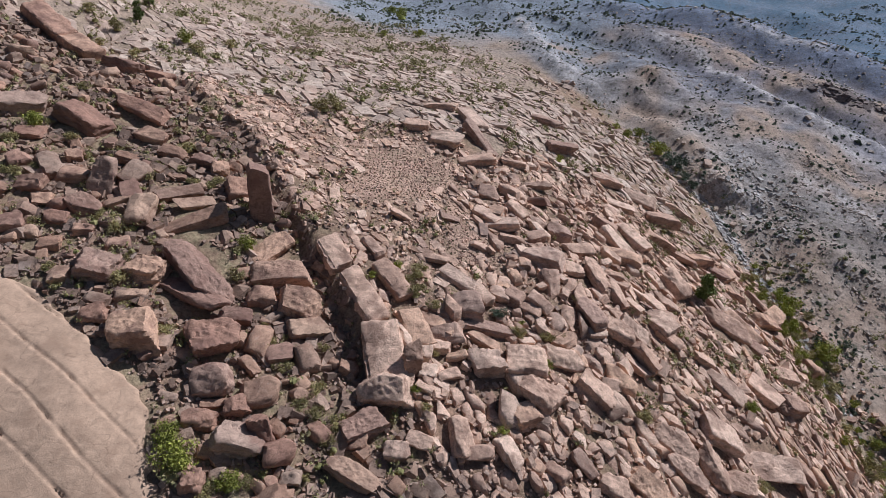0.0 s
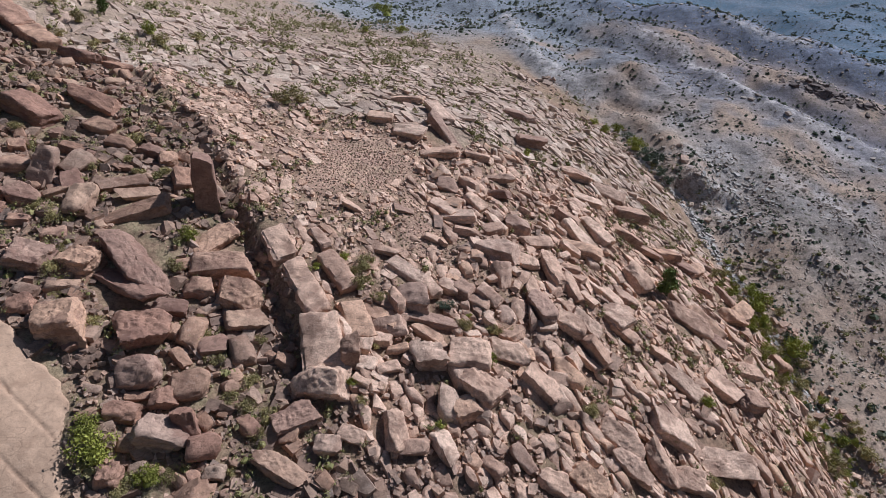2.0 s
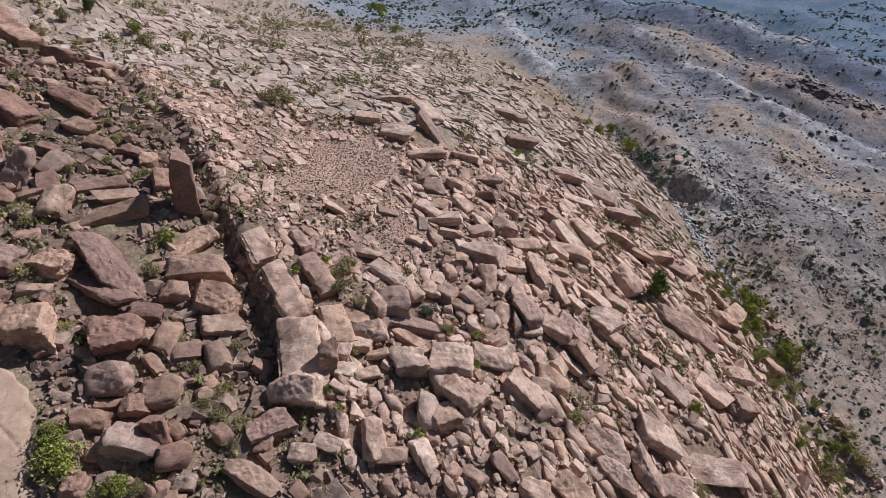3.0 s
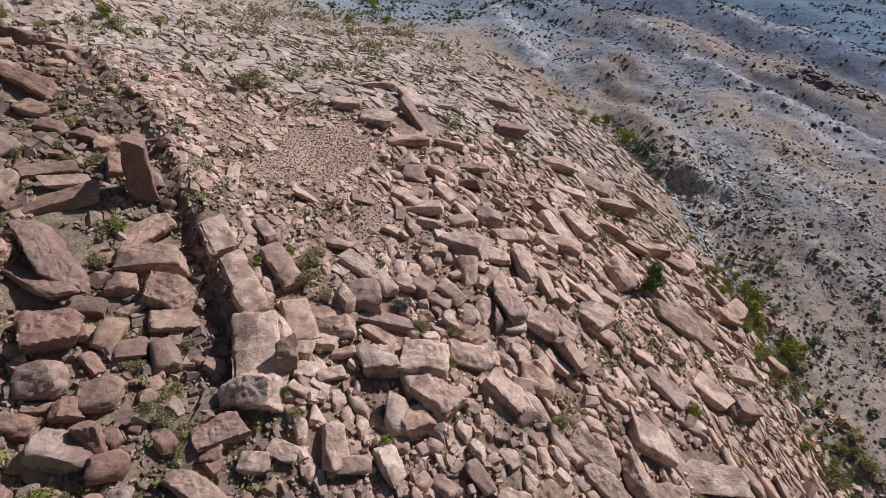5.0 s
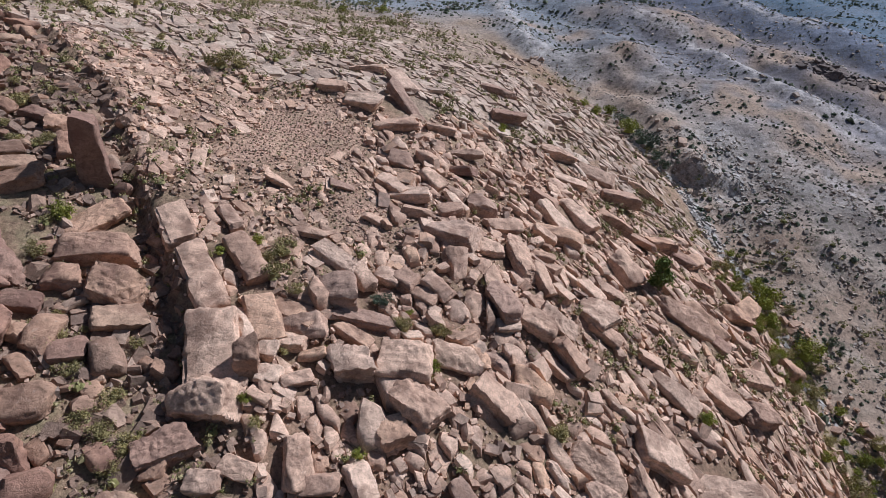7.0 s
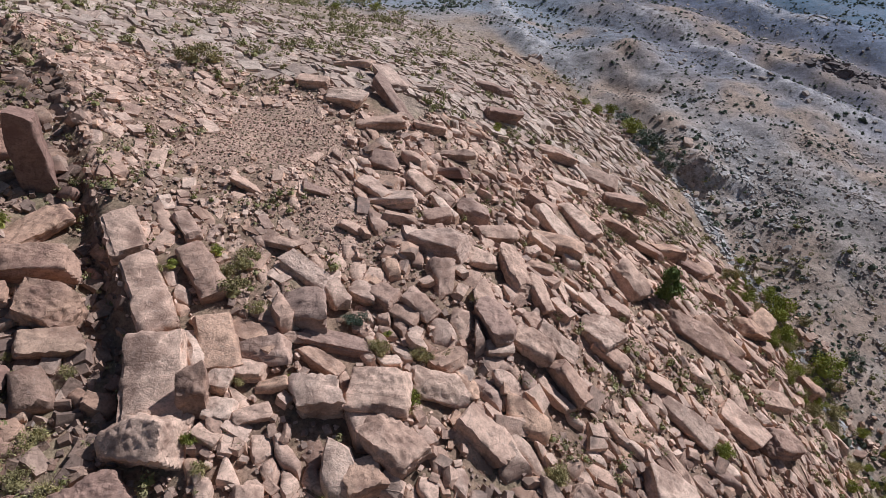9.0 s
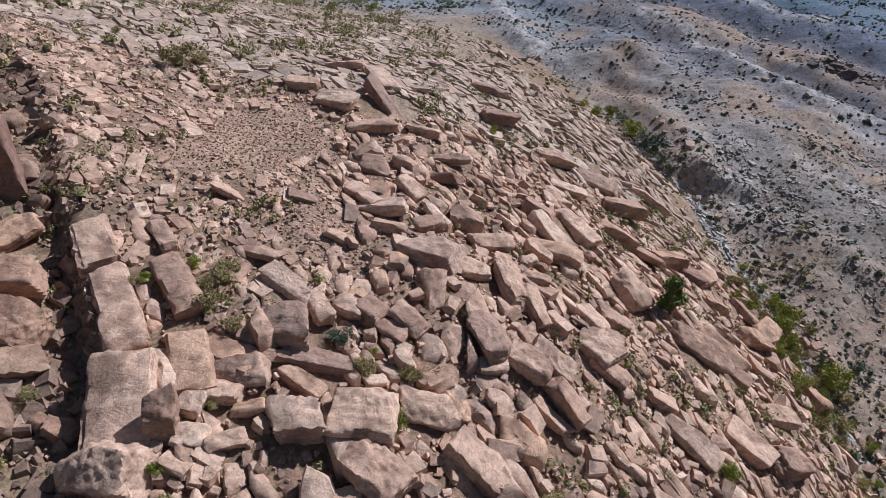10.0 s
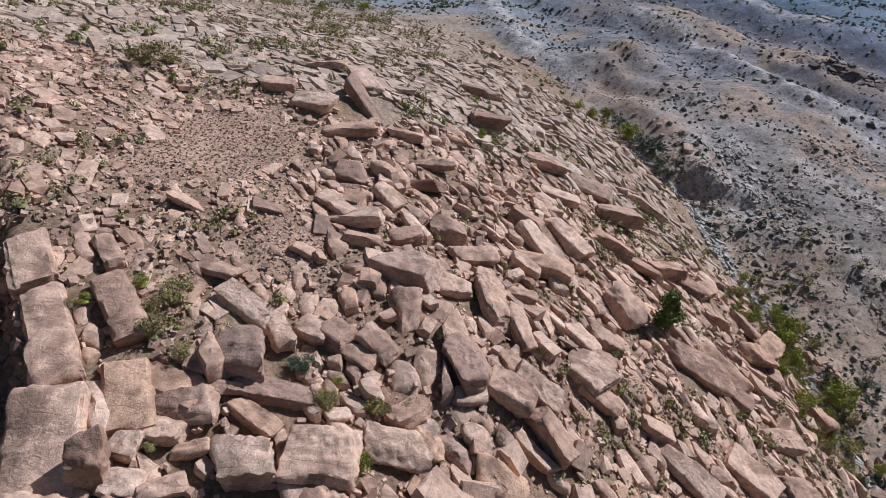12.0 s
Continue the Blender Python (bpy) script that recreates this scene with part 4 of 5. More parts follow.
def build_slab():
    xs, ys = np.arange(-44, -17.5, 0.13), np.arange(19, 43.4, 0.13)
    X, Y = np.meshgrid(xs, ys)
    inside = (np.interp(Y, SLAB_EDGE_Y, SLAB_EDGE_X) + 0.35 * ripple(X, Y, 3, 71) - X) * 0.8
    inside = np.minimum(inside, 43.0 - Y + 0.3 * ripple(X, Y, 2.5, 72))
    rim = np.clip(inside / 0.5, -1.2, 1)
    Z = ground_z(X, Y) + 0.42 * np.sign(rim) * np.abs(rim) ** 0.6 - 0.25 * np.clip(1 - inside / 4, 0, 1) + 0.02 * ripple(X, Y, 2.4, 73) + 0.06 * ripple(X, Y, 8, 74)
    for line in CRACKS:
        line = np.array(line)
        near = np.full(X.shape, 99.0)
        for (ax, ay), (bx, by) in zip(line[:-1], line[1:]):
            s = np.clip(((X - ax) * (bx - ax) + (Y - ay) * (by - ay)) / ((bx - ax) ** 2 + (by - ay) ** 2), 0, 1)
            near = np.minimum(near, np.hypot(X - ax - s * (bx - ax), Y - ay - s * (by - ay)))
        near = np.abs(near + 0.03 * ripple(X, Y, 1.6, 75))
        Z -= 0.26 * np.exp(-((near / 0.085) ** 2)) * (0.7 + 0.4 * ripple(X, Y, 2.2, 77))
    Z = np.where(inside < -0.6, Z - 1.0, Z)
    nx, ny = len(xs), len(ys)
    i = (np.arange(ny - 1)[:, None] * nx + np.arange(nx - 1)[None]).ravel()
    L = np.stack([i, i + 1, i + nx + 1, i + nx], 1)
    L = L[(inside > -0.9).ravel()[i]]
    me = big_mesh("rock_slab", np.stack([X, Y, Z], -1).reshape(-1, 3), L.ravel(), np.arange(len(L)) * 4, np.full(len(L), 4), MAT_BARE)
    me.shade_smooth()
    return tagged(new("rock_slab", me), "bare pale sandstone slab with long open cracks", "rock slab", kind="structure")


# ---- fractured bedrock ----
def flat_rock(x, y):
    """Share of worn level bedrock: behind the ridge wall, and over the upper slope."""
    behind = np.clip((9 - x - 0.22 * (y - 50)) / 6, 0, 1) * np.clip((y - 45.5) / 4, 0, 1) * (beside_scarp(x, y) > 0.5)
    return np.maximum(behind, np.clip((y - 82 + 3 * ripple(x, y, 10, 97)) / 5, 0, 1) * np.clip((26 - x) / 8, 0, 1))


def clip_cell(poly, nx, ny, d):
    out = []
    for k in range(len(poly)):
        (ax, ay), (bx, by) = poly[k], poly[(k + 1) % len(poly)]
        da, db = ax * nx + ay * ny - d, bx * nx + by * ny - d
        if da <= 0:
            out.append((ax, ay))
        if (da < 0) != (db < 0):
            s = da / (da - db)
            out.append((ax + (bx - ax) * s, ay + (by - ay) * s))
    return out


def plan(u, v):
    w = 1.1 * np.sin(u / 9.0 + v / 14.0) + 0.7 * np.sin(u / 4.1 - v / 6.3)
    return u * JOINT[0] + (v + w) * ACROSS[0], u * JOINT[1] + (v + w) * ACROSS[1]


def cells(u0, u1, v0, v1, su, sv, seed, wanted):
    """Blocks between joints, where they are wanted: centre and corners in plan."""
    rng = np.random.RandomState(seed)
    nu, nv = int((u1 - u0) / su), int((v1 - v0) / sv)
    grid = rng.uniform(-0.05, 1.05, (nu, nv, 2)) + np.stack(np.meshgrid(np.arange(nu), np.arange(nv), indexing="ij"), -1)
    X, Y = plan(u0 + grid[..., 0] * su, v0 + grid[..., 1] * sv)
    good, pts = wanted(X, Y), grid.tolist()
    for i in range(2, nu - 2):
        for j in range(2, nv - 2):
            if not good[i, j]:
                continue
            cx, cy = pts[i][j]
            poly = [(cx - 1.4, cy - 1.4), (cx + 1.4, cy - 1.4), (cx + 1.4, cy + 1.4), (cx - 1.4, cy + 1.4)]
            for a in range(-2, 3):
                for b in range(-2, 3):
                    if (a or b) and len(poly) > 2:
                        qx, qy = pts[i + a][j + b]
                        poly = clip_cell(poly, qx - cx, qy - cy, (qx * qx + qy * qy - cx * cx - cy * cy) / 2)
            if len(poly) > 2:
                yield X[i, j], Y[i, j], [plan(u0 + p * su, v0 + q * sv) for p, q in poly]


def slab_piece(corners, top, lean, rng, gap):
    """One block between joints: a prism with broken sides and a worn, uneven top."""
    c = np.array(corners)
    m = c.mean(0)
    size = np.hypot(*(c - m).T).mean()
    c = m + (c - m) * max(0.5, 1 - gap / size)
    near = [c[0]]
    for q in c[1:]:
        if np.hypot(*(q - near[-1])) > size * 0.25:
            near.append(q)
    c = np.array(near)
    if len(c) < 3:
        return None
    ring = []
    for k in range(len(c)):
        a, b = c[k], c[(k + 1) % len(c)]
        ring.append(a + (a - m) * rng.uniform(-0.14, 0.02))
        if np.hypot(*(b - a)) > size * 0.75:
            s = rng.uniform(0.35, 0.65)
            t = a + (b - a) * s
            ring.append(t + (t - m) * rng.uniform(-0.12, 0.08))
    c = np.array(ring)
    n = len(c)
    z0 = high(*m)
    wear = rng.uniform(0.10, 0.26)
    drop = rng.uniform(0.5, 1.4, n) * wear * size * 0.7
    low = [(x, y, high(x, y) - 0.9) for x, y in c + (c - m) * 0.05]
    flat = lambda p: z0 + top + (p - m) @ lean
    mid = [(p[0], p[1], flat(p) - d) for p, d in zip(c, drop)]
    inner = m + (c - m) * (1 - wear * rng.uniform(0.7, 1.3, n))[:, None]
    up = [(p[0], p[1], flat(p) + rng.uniform(-0.07, 0.05) * size) for p in inner]
    core = m + (c - m) * rng.uniform(0.3, 0.5)
    top_ring = [(p[0], p[1], flat(p) + rng.uniform(-0.03, 0.10) * size) for p in core]
    mt = [(m[0], m[1], flat(m) + rng.uniform(0.0, 0.10) * size)]
    verts = low + mid + up + top_ring + mt
    faces = []
    for k in range(n):
        j = (k + 1) % n
        faces += [(k, j, n + j, n + k), (n + k, n + j, 2 * n + j, 2 * n + k), (2 * n + k, 2 * n + j, 3 * n + j, 3 * n + k), (3 * n + k, 3 * n + j, 4 * n)]
    return verts, faces


def build_bedrock():
    rng = np.random.RandomState(21)
    beds, singles = (([], []), ([], [])), []

    def bed_kind(x, y):
        """0: none, 1: small blocks, 2: large blocks."""
        d = beside_scarp(x, y)
        big = ripple(x, y, 19, 91) + 0.25 * ((y > 38) & (y < 60) & (x < 20)) + 0.5 * ((y > 75) & (x < 20))
        kind = np.where(big > 0.15, 2, 1)
        kind[(y > 82 + 4 * ripple(x, y, 12, 93)) & (x < 14)] = 3
        kind[(y < 10) | (y > 200) | (from_creek(x, y) > -2.5) | ((d < 0.4) & (y < 86)) | (soil_zones(x, y)[2] > 0.5 + 0.35 * ripple(x, y, 2.5, 96))] = 0
        for a, b, r in LONE:
            kind[(x - a) ** 2 + (y - b) ** 2 < r * r] = 0
        return kind

    for kind, su, sv, seed, skip in ((2, 2.5, 1.45, 5, 0.12), (1, 1.6, 0.92, 6, 0.18), (3, 4.4, 2.1, 7, 0.1)):
        for x, y, poly in cells(-170, 20, -60, 115, su, sv, seed, lambda x, y: bed_kind(x, y) == kind):
            if rng.rand() < max(skip, 0.36 * float(flat_rock(x, y)) * (kind < 3)) or y > 130 and kind == 1 or kind == 3 and rng.rand() < 0.35 - 0.7 * float(ripple(x, y, 17, 98)):
                continue
            gx, gy = high.lean(x, y)
            steep = 0.2 if x > 12 else 0.13
            lean = np.array((gx, gy)) + rng.normal(0, steep * (0.55 if kind == 3 else 1), 2) + JOINT * rng.normal(0.05, 0.08)
            level = float(flat_rock(x, y))
            lean = np.array((gx, gy)) * level + lean * (1 - level) + rng.normal(0, 0.035 * level, 2)
            top = (1 - 0.75 * level) * (abs(rng.normal(0.28, 0.3)) if kind >= 2 else abs(rng.normal(0.2, 0.24))) * (0.6 if y > 75 else 1.0) + 0.05
            if kind == 3:
                top = 0.6 * top + 0.12
            made = slab_piece(poly, top, lean, rng, rng.uniform(0.0, 0.12) if kind < 3 else rng.uniform(0.05, 0.5))
            if made is None:
                continue
            if kind < 3 and y < 95 and rng.rand() < (0.9 if x < 25 else 0.6):
                made = softened(*made, rng)
            if y < 58 and -4 < x < 32 and len(singles) < 295:
                singles.append(made)
            else:
                verts, faces = beds[int(y + 5 * float(ripple(x, y, 12, 95)) > 84)]
                base = len(verts)
                verts += made[0]
                faces += [tuple(i + base for i in f) for f in made[1]]
    bed = tagged(new("bedrock", mesh_of("bedrock", *beds[0], MAT_SLAB, True)), "pink fractured sandstone bedrock split into tilted blocks", "rock", kind="stuff")
    tagged(new("upper_bedrock", mesh_of("upper_bedrock", *beds[1], MAT_PALE, True)), "pale fractured sandstone pavement on the upper slope", "rock", kind="stuff")
    for verts, faces in singles:
        c = np.mean(verts, 0)
        ob = part("slab", mesh_of("slab", [tuple(np.array(v) - c) for v in verts], faces, MAT_BOULDER, True), bed)
        ob.location = c
    return bed


# ---- loose stones ----
def lay_stones(name, label, x, y, s, mat, seed, long=1.6, tilt=0.25, spin_spread=0.7, sink=0.22, lib=None, lift=0.0):
    rng = np.random.RandomState(seed)
    n = len(x)
    rot = frames_on(slope_normal(x, y), np.arctan2(JOINT[1], JOINT[0]) + rng.normal(0, spin_spread, n), np.full(n, tilt), rng)
    scale = np.stack([s * rng.uniform(0.9, long, n), s * rng.uniform(0.65, 1.1, n), s * rng.uniform(0.3, 0.85, n)], 1)
    pos = np.stack([x, y, ground_z(x, y) + scale[:, 2] * sink + lift * rng.rand(n)], 1)
    return tagged(new(name, scatter_mesh(name, lib, pos, rot, scale, mat, rng)), label, "stones", kind="stuff")


def clear_of_boulders(x, y, share=0.95):
    free = np.ones(len(x), bool)
    for a, b, r in LONE:
        free &= (x - a) ** 2 + (y - b) ** 2 > (r * share) ** 2
    return free


def on_slab(x, y):
    return (x < np.interp(y, SLAB_EDGE_Y, SLAB_EDGE_X) + 0.3) & (y < 43)


def build_rubble():
    rng = np.random.RandomState(8)
    lib, plain = stone_arrays(28, 4, 0.52, 4), stone_arrays(20, 9, 0.5, cuts=1)
    n = 92000
    x, y = rng.uniform(-80, 62, n), 8 + 202 * rng.rand(n) ** 1.45
    far, pale, gravel = soil_zones(x, y)
    d = beside_scarp(x, y)
    clump = np.clip(ripple(x, y, 11, 41) * 0.6 + 0.5, 0.18, 1)
    keep = (from_creek(x, y) < 5) & (np.abs(x - 6) < 0.84 * y + 12) & (rng.rand(n) < clump) & ~on_slab(x, y) & clear_of_boulders(x, y) & ((y < 90) | (rng.rand(n) < np.where(y > 140, 0.3, 0.13)))
    x, y, gravel, d = x[keep], y[keep], gravel[keep], d[keep]
    s = np.clip(np.exp(rng.normal(-1.2, 0.6, len(x))), 0.09, 1.6) * np.where(y > 100, 1.35, 1)
    s = np.where(gravel > 0.25 + 0.65 * rng.rand(len(x)), np.clip(s * 0.5, 0.08, 0.22), s)
    worn_flat = flat_rock(x, y)
    s = np.minimum(s * (1 - 0.4 * worn_flat), np.where(worn_flat > 0.5, 0.55, 9))
    trough = (d < 0) & (y < 90)
    s = np.where(trough, np.clip(s * 1.45, 0.12, 1.3), s)
    for name, mask, mat, label, seed in (("rubble", ~trough & (y < 84), MAT_RUBBLE, "angular broken pink sandstone rubble strewn over the slope", 1),
                                         ("upper_rubble", (y >= 84) & ~trough, MAT_PALE, "pale broken slabs and stones on the upper slope", 6),
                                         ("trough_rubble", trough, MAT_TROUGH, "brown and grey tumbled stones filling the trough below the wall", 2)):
        lay_stones(name, label, x[mask], y[mask], s[mask], mat, seed, lib=lib, lift=0.3 if name == "rubble" else 0.0)
    m = 26000
    tx, ty = rng.uniform(-62, 8, m), rng.uniform(24, 88, m)
    keep = (beside_scarp(tx, ty) < -0.3) & ~on_slab(tx, ty) & clear_of_boulders(tx, ty) & (rng.rand(m) < np.clip(0.45 + 0.5 * ripple(tx, ty, 6, 49), 0.1, 1))
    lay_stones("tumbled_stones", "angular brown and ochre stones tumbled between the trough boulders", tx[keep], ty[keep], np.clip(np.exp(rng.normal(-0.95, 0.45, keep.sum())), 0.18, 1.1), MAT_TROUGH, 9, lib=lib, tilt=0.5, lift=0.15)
    m = 34000
    nx, ny = rng.uniform(-36, 42, m), 24 + 60 * rng.rand(m) ** 1.3
    keep = ~on_slab(nx, ny) & clear_of_boulders(nx, ny) & (soil_zones(nx, ny)[2] < 0.4) & (from_creek(nx, ny) < 2) & (rng.rand(m) < np.where(beside_scarp(nx, ny) < 0, 0.2, 0.45))
    nx, ny = nx[keep], ny[keep]
    lay_stones("chips", "small pale stone chips between the blocks", nx, ny, np.clip(np.exp(rng.normal(-1.7, 0.35, len(nx))), 0.1, 0.45), MAT_RUBBLE, 5, lib=plain, sink=0.25, lift=0.12)
    # flat broken flagstones on the level bedrock and up the slope
    m = 16000
    px, py = rng.uniform(-48, 34, m), 46 + 90 * rng.rand(m) ** 1.2
    keep = (rng.rand(m) < np.where(py > 84, 0.7, 0.5) * flat_rock(px, py) * np.clip(0.65 + 0.6 * ripple(px, py, 8, 99), 0.15, 1)) & (soil_zones(px, py)[2] < 0.35) & clear_of_boulders(px, py) & (beside_scarp(px, py) > 0)
    px, py = px[keep], py[keep]
    k = len(px)
    s = np.clip(np.exp(rng.normal(-0.15, 0.45, k)), 0.35, 2.2) * np.where(py > 84, 1.25, 0.8)
    rot = frames_on(slope_normal(px, py), np.arctan2(JOINT[1], JOINT[0]) + rng.normal(0, 0.35, k), np.full(k, 0.09), rng)
    scale = np.stack([s * rng.uniform(1.0, 2.0, k), s * rng.uniform(0.6, 1.05, k), np.clip(s * rng.uniform(0.22, 0.42, k), 0.14, 0.6)], 1)
    pos = np.stack([px, py, ground_z(px, py) + scale[:, 2] * 0.18], 1)
    slabs = stone_arrays(24, 14, 0.66, 3)
    near = np.nonzero((py <= 76) & (px > -16))[0][:290]
    rest = np.ones(k, bool)
    rest[near] = False
    for name, mask, mat, label in (("flagstones", (py <= 84) & rest, MAT_SLAB, "flat pink broken flagstones round the gravel patch"), ("upper_flagstones", py > 84, MAT_PALE, "flat pale jointed flagstones up the slope")):
        field = tagged(new(name, scatter_mesh(name, slabs, pos[mask], rot[mask], scale[mask], mat, rng)), label, "stones", kind="stuff")
        if name == "flagstones":
            shapes = [mesh_of("flagstone", v.tolist(), f.tolist(), MAT_BOULDER) for v, f in slabs]
            for q in near:
                ob = part("flagstone", shapes[q % len(shapes)], field)
                ob.matrix_world = Matrix.Translation(pos[q]) @ Matrix(rot[q].tolist()).to_4x4() @ Matrix.Diagonal((*scale[q], 1))
    # gravel field: even small stones
    m = 3500
    gx, gy = np.where(np.arange(m) % 3, rng.normal(-5, 6, m), rng.normal(4, 4, m)), np.where(np.arange(m) % 3, rng.normal(70, 7, m), rng.normal(56, 5, m))
    keep = soil_zones(gx, gy)[2] > 0.1 + 0.5 * rng.rand(m)
    lay_stones("gravel", "even reddish gravel stones on a flat patch", gx[keep], gy[keep], rng.uniform(0.08, 0.2, keep.sum()), MAT_GRAVEL, 3, lib=plain, sink=0.3)
    # bleached stones down the creek bed
    m = 16000
    cx, cy = rng.uniform(30, 75, m), rng.uniform(60, 118, m)
    off = far_side(cx, cy) - spur(cx, cy)
    keep = (np.abs(off - 0.3) < 1.0) & (rng.rand(m) < np.where(cy > 76, 0.8, 0.25))
    lay_stones("creek_stones", "bleached pale stones in the dry creek bed", cx[keep], cy[keep], np.clip(np.exp(rng.normal(-0.95, 0.45, keep.sum())), 0.2, 0.8), MAT_CREEK, 7, lib=plain, sink=0.2)
    m = 19000
    fx, fy = rng.uniform(38, 90, m), rng.uniform(40, 120, m)
    keep = (soil_zones(fx, fy)[0] > 0.6) & (rng.rand(m) < np.clip((0.764 * fx + 0.645 * fy - 84) / 22, 0.15, 1)) & (rng.rand(m) < np.clip(ripple(fx, fy, 14, 48) * 0.6 + 0.5, 0.1, 1))
    lay_stones("near_scree", "small grey-brown stones on the bank beyond the creek", fx[keep], fy[keep], np.clip(np.exp(rng.normal(-1.75, 0.45, keep.sum())), 0.1, 0.8), MAT_GREY, 8, lib=plain, sink=0.2)
    # far side scree
    m = 55000
    fx, fy = rng.uniform(0, 160, m), rng.uniform(40, 240, m)
    far, pale, gravel = soil_zones(fx, fy)
    keep = (far > 0.7) & (rng.rand(m) < np.clip(ripple(fx, fy, 22, 43) * 0.7 + 0.2, 0.06, 1) * np.where((fx < 85) & (fy < 118), 0.8, 0.6))
    fx, fy = fx[keep], fy[keep]
    lay_stones("far_scree", "grey scattered stones on the far hillside", fx, fy, np.clip(np.exp(rng.normal(-1.5, 0.5, len(fx))), 0.12, 1.2), MAT_GREY, 4, lib=plain, sink=0.12)


def build_outcrop():
    """Dark blocks that crop out high on the far hill."""
    rng = np.random.RandomState(61)
    n = 130
    x, y = 105 + rng.normal(0, 4.6, n), 150 + rng.normal(0, 2.2, n)
    y = y - 0.55 * (x - 104)
    lay_stones("dark_outcrop", "dark brown broken rocks cropping out on the far hill", x, y, np.clip(np.exp(rng.normal(-0.1, 0.45, n)), 0.4, 1.8), MAT_OUTCROP, 62, lib=stone_arrays(14, 63, 0.5, 5), sink=0.02)
    # pale slabs on the bank beyond the creek
    n = 420
    x, y = 61 + rng.normal(0, 4.5, n), 105 + rng.normal(0, 7, n)
    keep = (far_side(x, y) > spur(x, y) + 0.3) & (ripple(x, y, 4, 46) > -0.2)
    lay_stones("bank_slabs", "pale weathered slabs on the bank beyond the creek", x[keep], y[keep], np.clip(np.exp(rng.normal(-0.85, 0.4, keep.sum())), 0.2, 0.9), MAT_CREEK, 64, lib=stone_arrays(14, 65, 0.6, 2), sink=0.1)


def build_ledges():
    """Dark rock ledges that crop out along the far ribs."""
    rng = np.random.RandomState(31)
    n = 700
    v = np.choose(rng.randint(5, size=n), [153 + rng.normal(0, 2, n), 206 + rng.normal(0, 2.5, n), 178 + rng.normal(0, 3, n), 192 + rng.normal(0, 4, n), 112 + rng.normal(0, 3, n)])
    u = rng.uniform(-130, 10, n)
    x, y = 0.764 * v + 0.645 * u, 0.645 * v - 0.764 * u
    keep = (soil_zones(x, y)[0] > 0.8) & (ripple(x, y, 24, 47) > -0.1)
    x, y, s = x[keep], y[keep], np.clip(np.exp(rng.normal(-0.5, 0.45, keep.sum())), 0.25, 1.3)
    nrm = slope_normal(x, y)
    rot = frames_on(nrm, np.full(len(x), math.atan2(-0.764, 0.645)) + rng.normal(0, 0.25, len(x)), np.full(len(x), 0.15), rng)
    scale = np.stack([s * rng.uniform(0.9, 1.6, len(x)), s * rng.uniform(0.6, 1.1, len(x)), s * rng.uniform(0.35, 0.7, len(x))], 1)
    pos = np.stack([x, y, ground_z(x, y) + scale[:, 2] * 0.02], 1)
    tagged(new("far_ledges", scatter_mesh("far_ledges", stone_arrays(16, 12, 0.6, 3), pos, rot, scale, MAT_GREY, rng)), "grey-brown rock ledges along the ribs of the far hill", "rocks", kind="stuff")


# ---- scrub ----
def clump_arrays(count, seed, leaves, size, flat=0.75, tall=1.0, heads=8, core=0.0, around=8, rings=4):
    """Low bushes of unit width: many small leaves round a few twig heads, with gaps and an uneven outline."""
    rng = np.random.RandomState(seed)
    lib = []
    for k in range(count):
        ang, r = rng.uniform(0, 6.28, heads), np.sqrt(rng.rand(heads)) * 0.36
        tips = np.stack([np.cos(ang) * r, np.sin(ang) * r, 0.16 + rng.rand(heads) * 0.34 * (1.2 - r * 1.6)], 1)
        c = tips[rng.randint(heads, size=leaves)] + rng.normal(0, 0.075, (leaves, 3))
        c[:, 2] = np.abs(c[:, 2]) * flat * tall + 0.02
        a = rng.normal(0, 1, (leaves, 3)) + (0, 0, 0.7)
        a /= np.linalg.norm(a, axis=1, keepdims=True)
        b = np.cross(a, rng.normal(0, 1, (leaves, 3)))
        b /= np.linalg.norm(b, axis=1, keepdims=True)
        s = size * rng.uniform(0.6, 1.4, (leaves, 1))
        v = np.stack([c - a * s, c + b * s * 0.4, c + a * s, c - b * s * 0.4], 1).reshape(-1, 3)
        f = np.arange(leaves * 4).reshape(-1, 4)
        if core:
            # the dense inner growth: a lumpy dome
            lon, lat = np.meshgrid(np.arange(around) * 6.283 / around, np.linspace(0, 1.35, rings))
            r = core * (1 + rng.uniform(-0.3, 0.25, lon.shape))
            dome = np.stack([np.cos(lon) * np.cos(lat) * r, np.sin(lon) * np.cos(lat) * r, np.sin(lat) * r * 0.95 * tall], -1).reshape(-1, 3)
            ring = np.arange(rings - 1)[:, None] * around
            i, j = (ring + np.arange(around)).ravel(), (ring + (np.arange(around) + 1) % around).ravel()
            f = np.concatenate([f, len(v) + np.stack([i, j, j + around, i + around], 1)])
            v = np.concatenate([v, dome])
        lib.append((v, f))
    return lib


def twig_mesh(seed, heads, tall=1.0):
    """Thin tapering stems that fan out from the root."""
    rng = np.random.RandomState(seed)
    V, Fc = [], []
    for k in range(heads):
        a, r = rng.uniform(0, 6.28), rng.uniform(0.1, 0.34)
        tip = Vector((math.cos(a) * r, math.sin(a) * r, rng.uniform(0.2, 0.42) * tall))
        side = Vector((-math.sin(a), math.cos(a), 0)) * 0.022
        up = Vector((0, 0, 0.022))
        b = len(V)
        V += [side[:], (-side * 0.5 + up)[:], (-side * 0.5 - up)[:], tip[:]]
        Fc += [(b, b + 1, b + 3), (b + 1, b + 2, b + 3), (b + 2, b, b + 3)]
    return mesh_of("stem", V, Fc, MAT_TWIG)


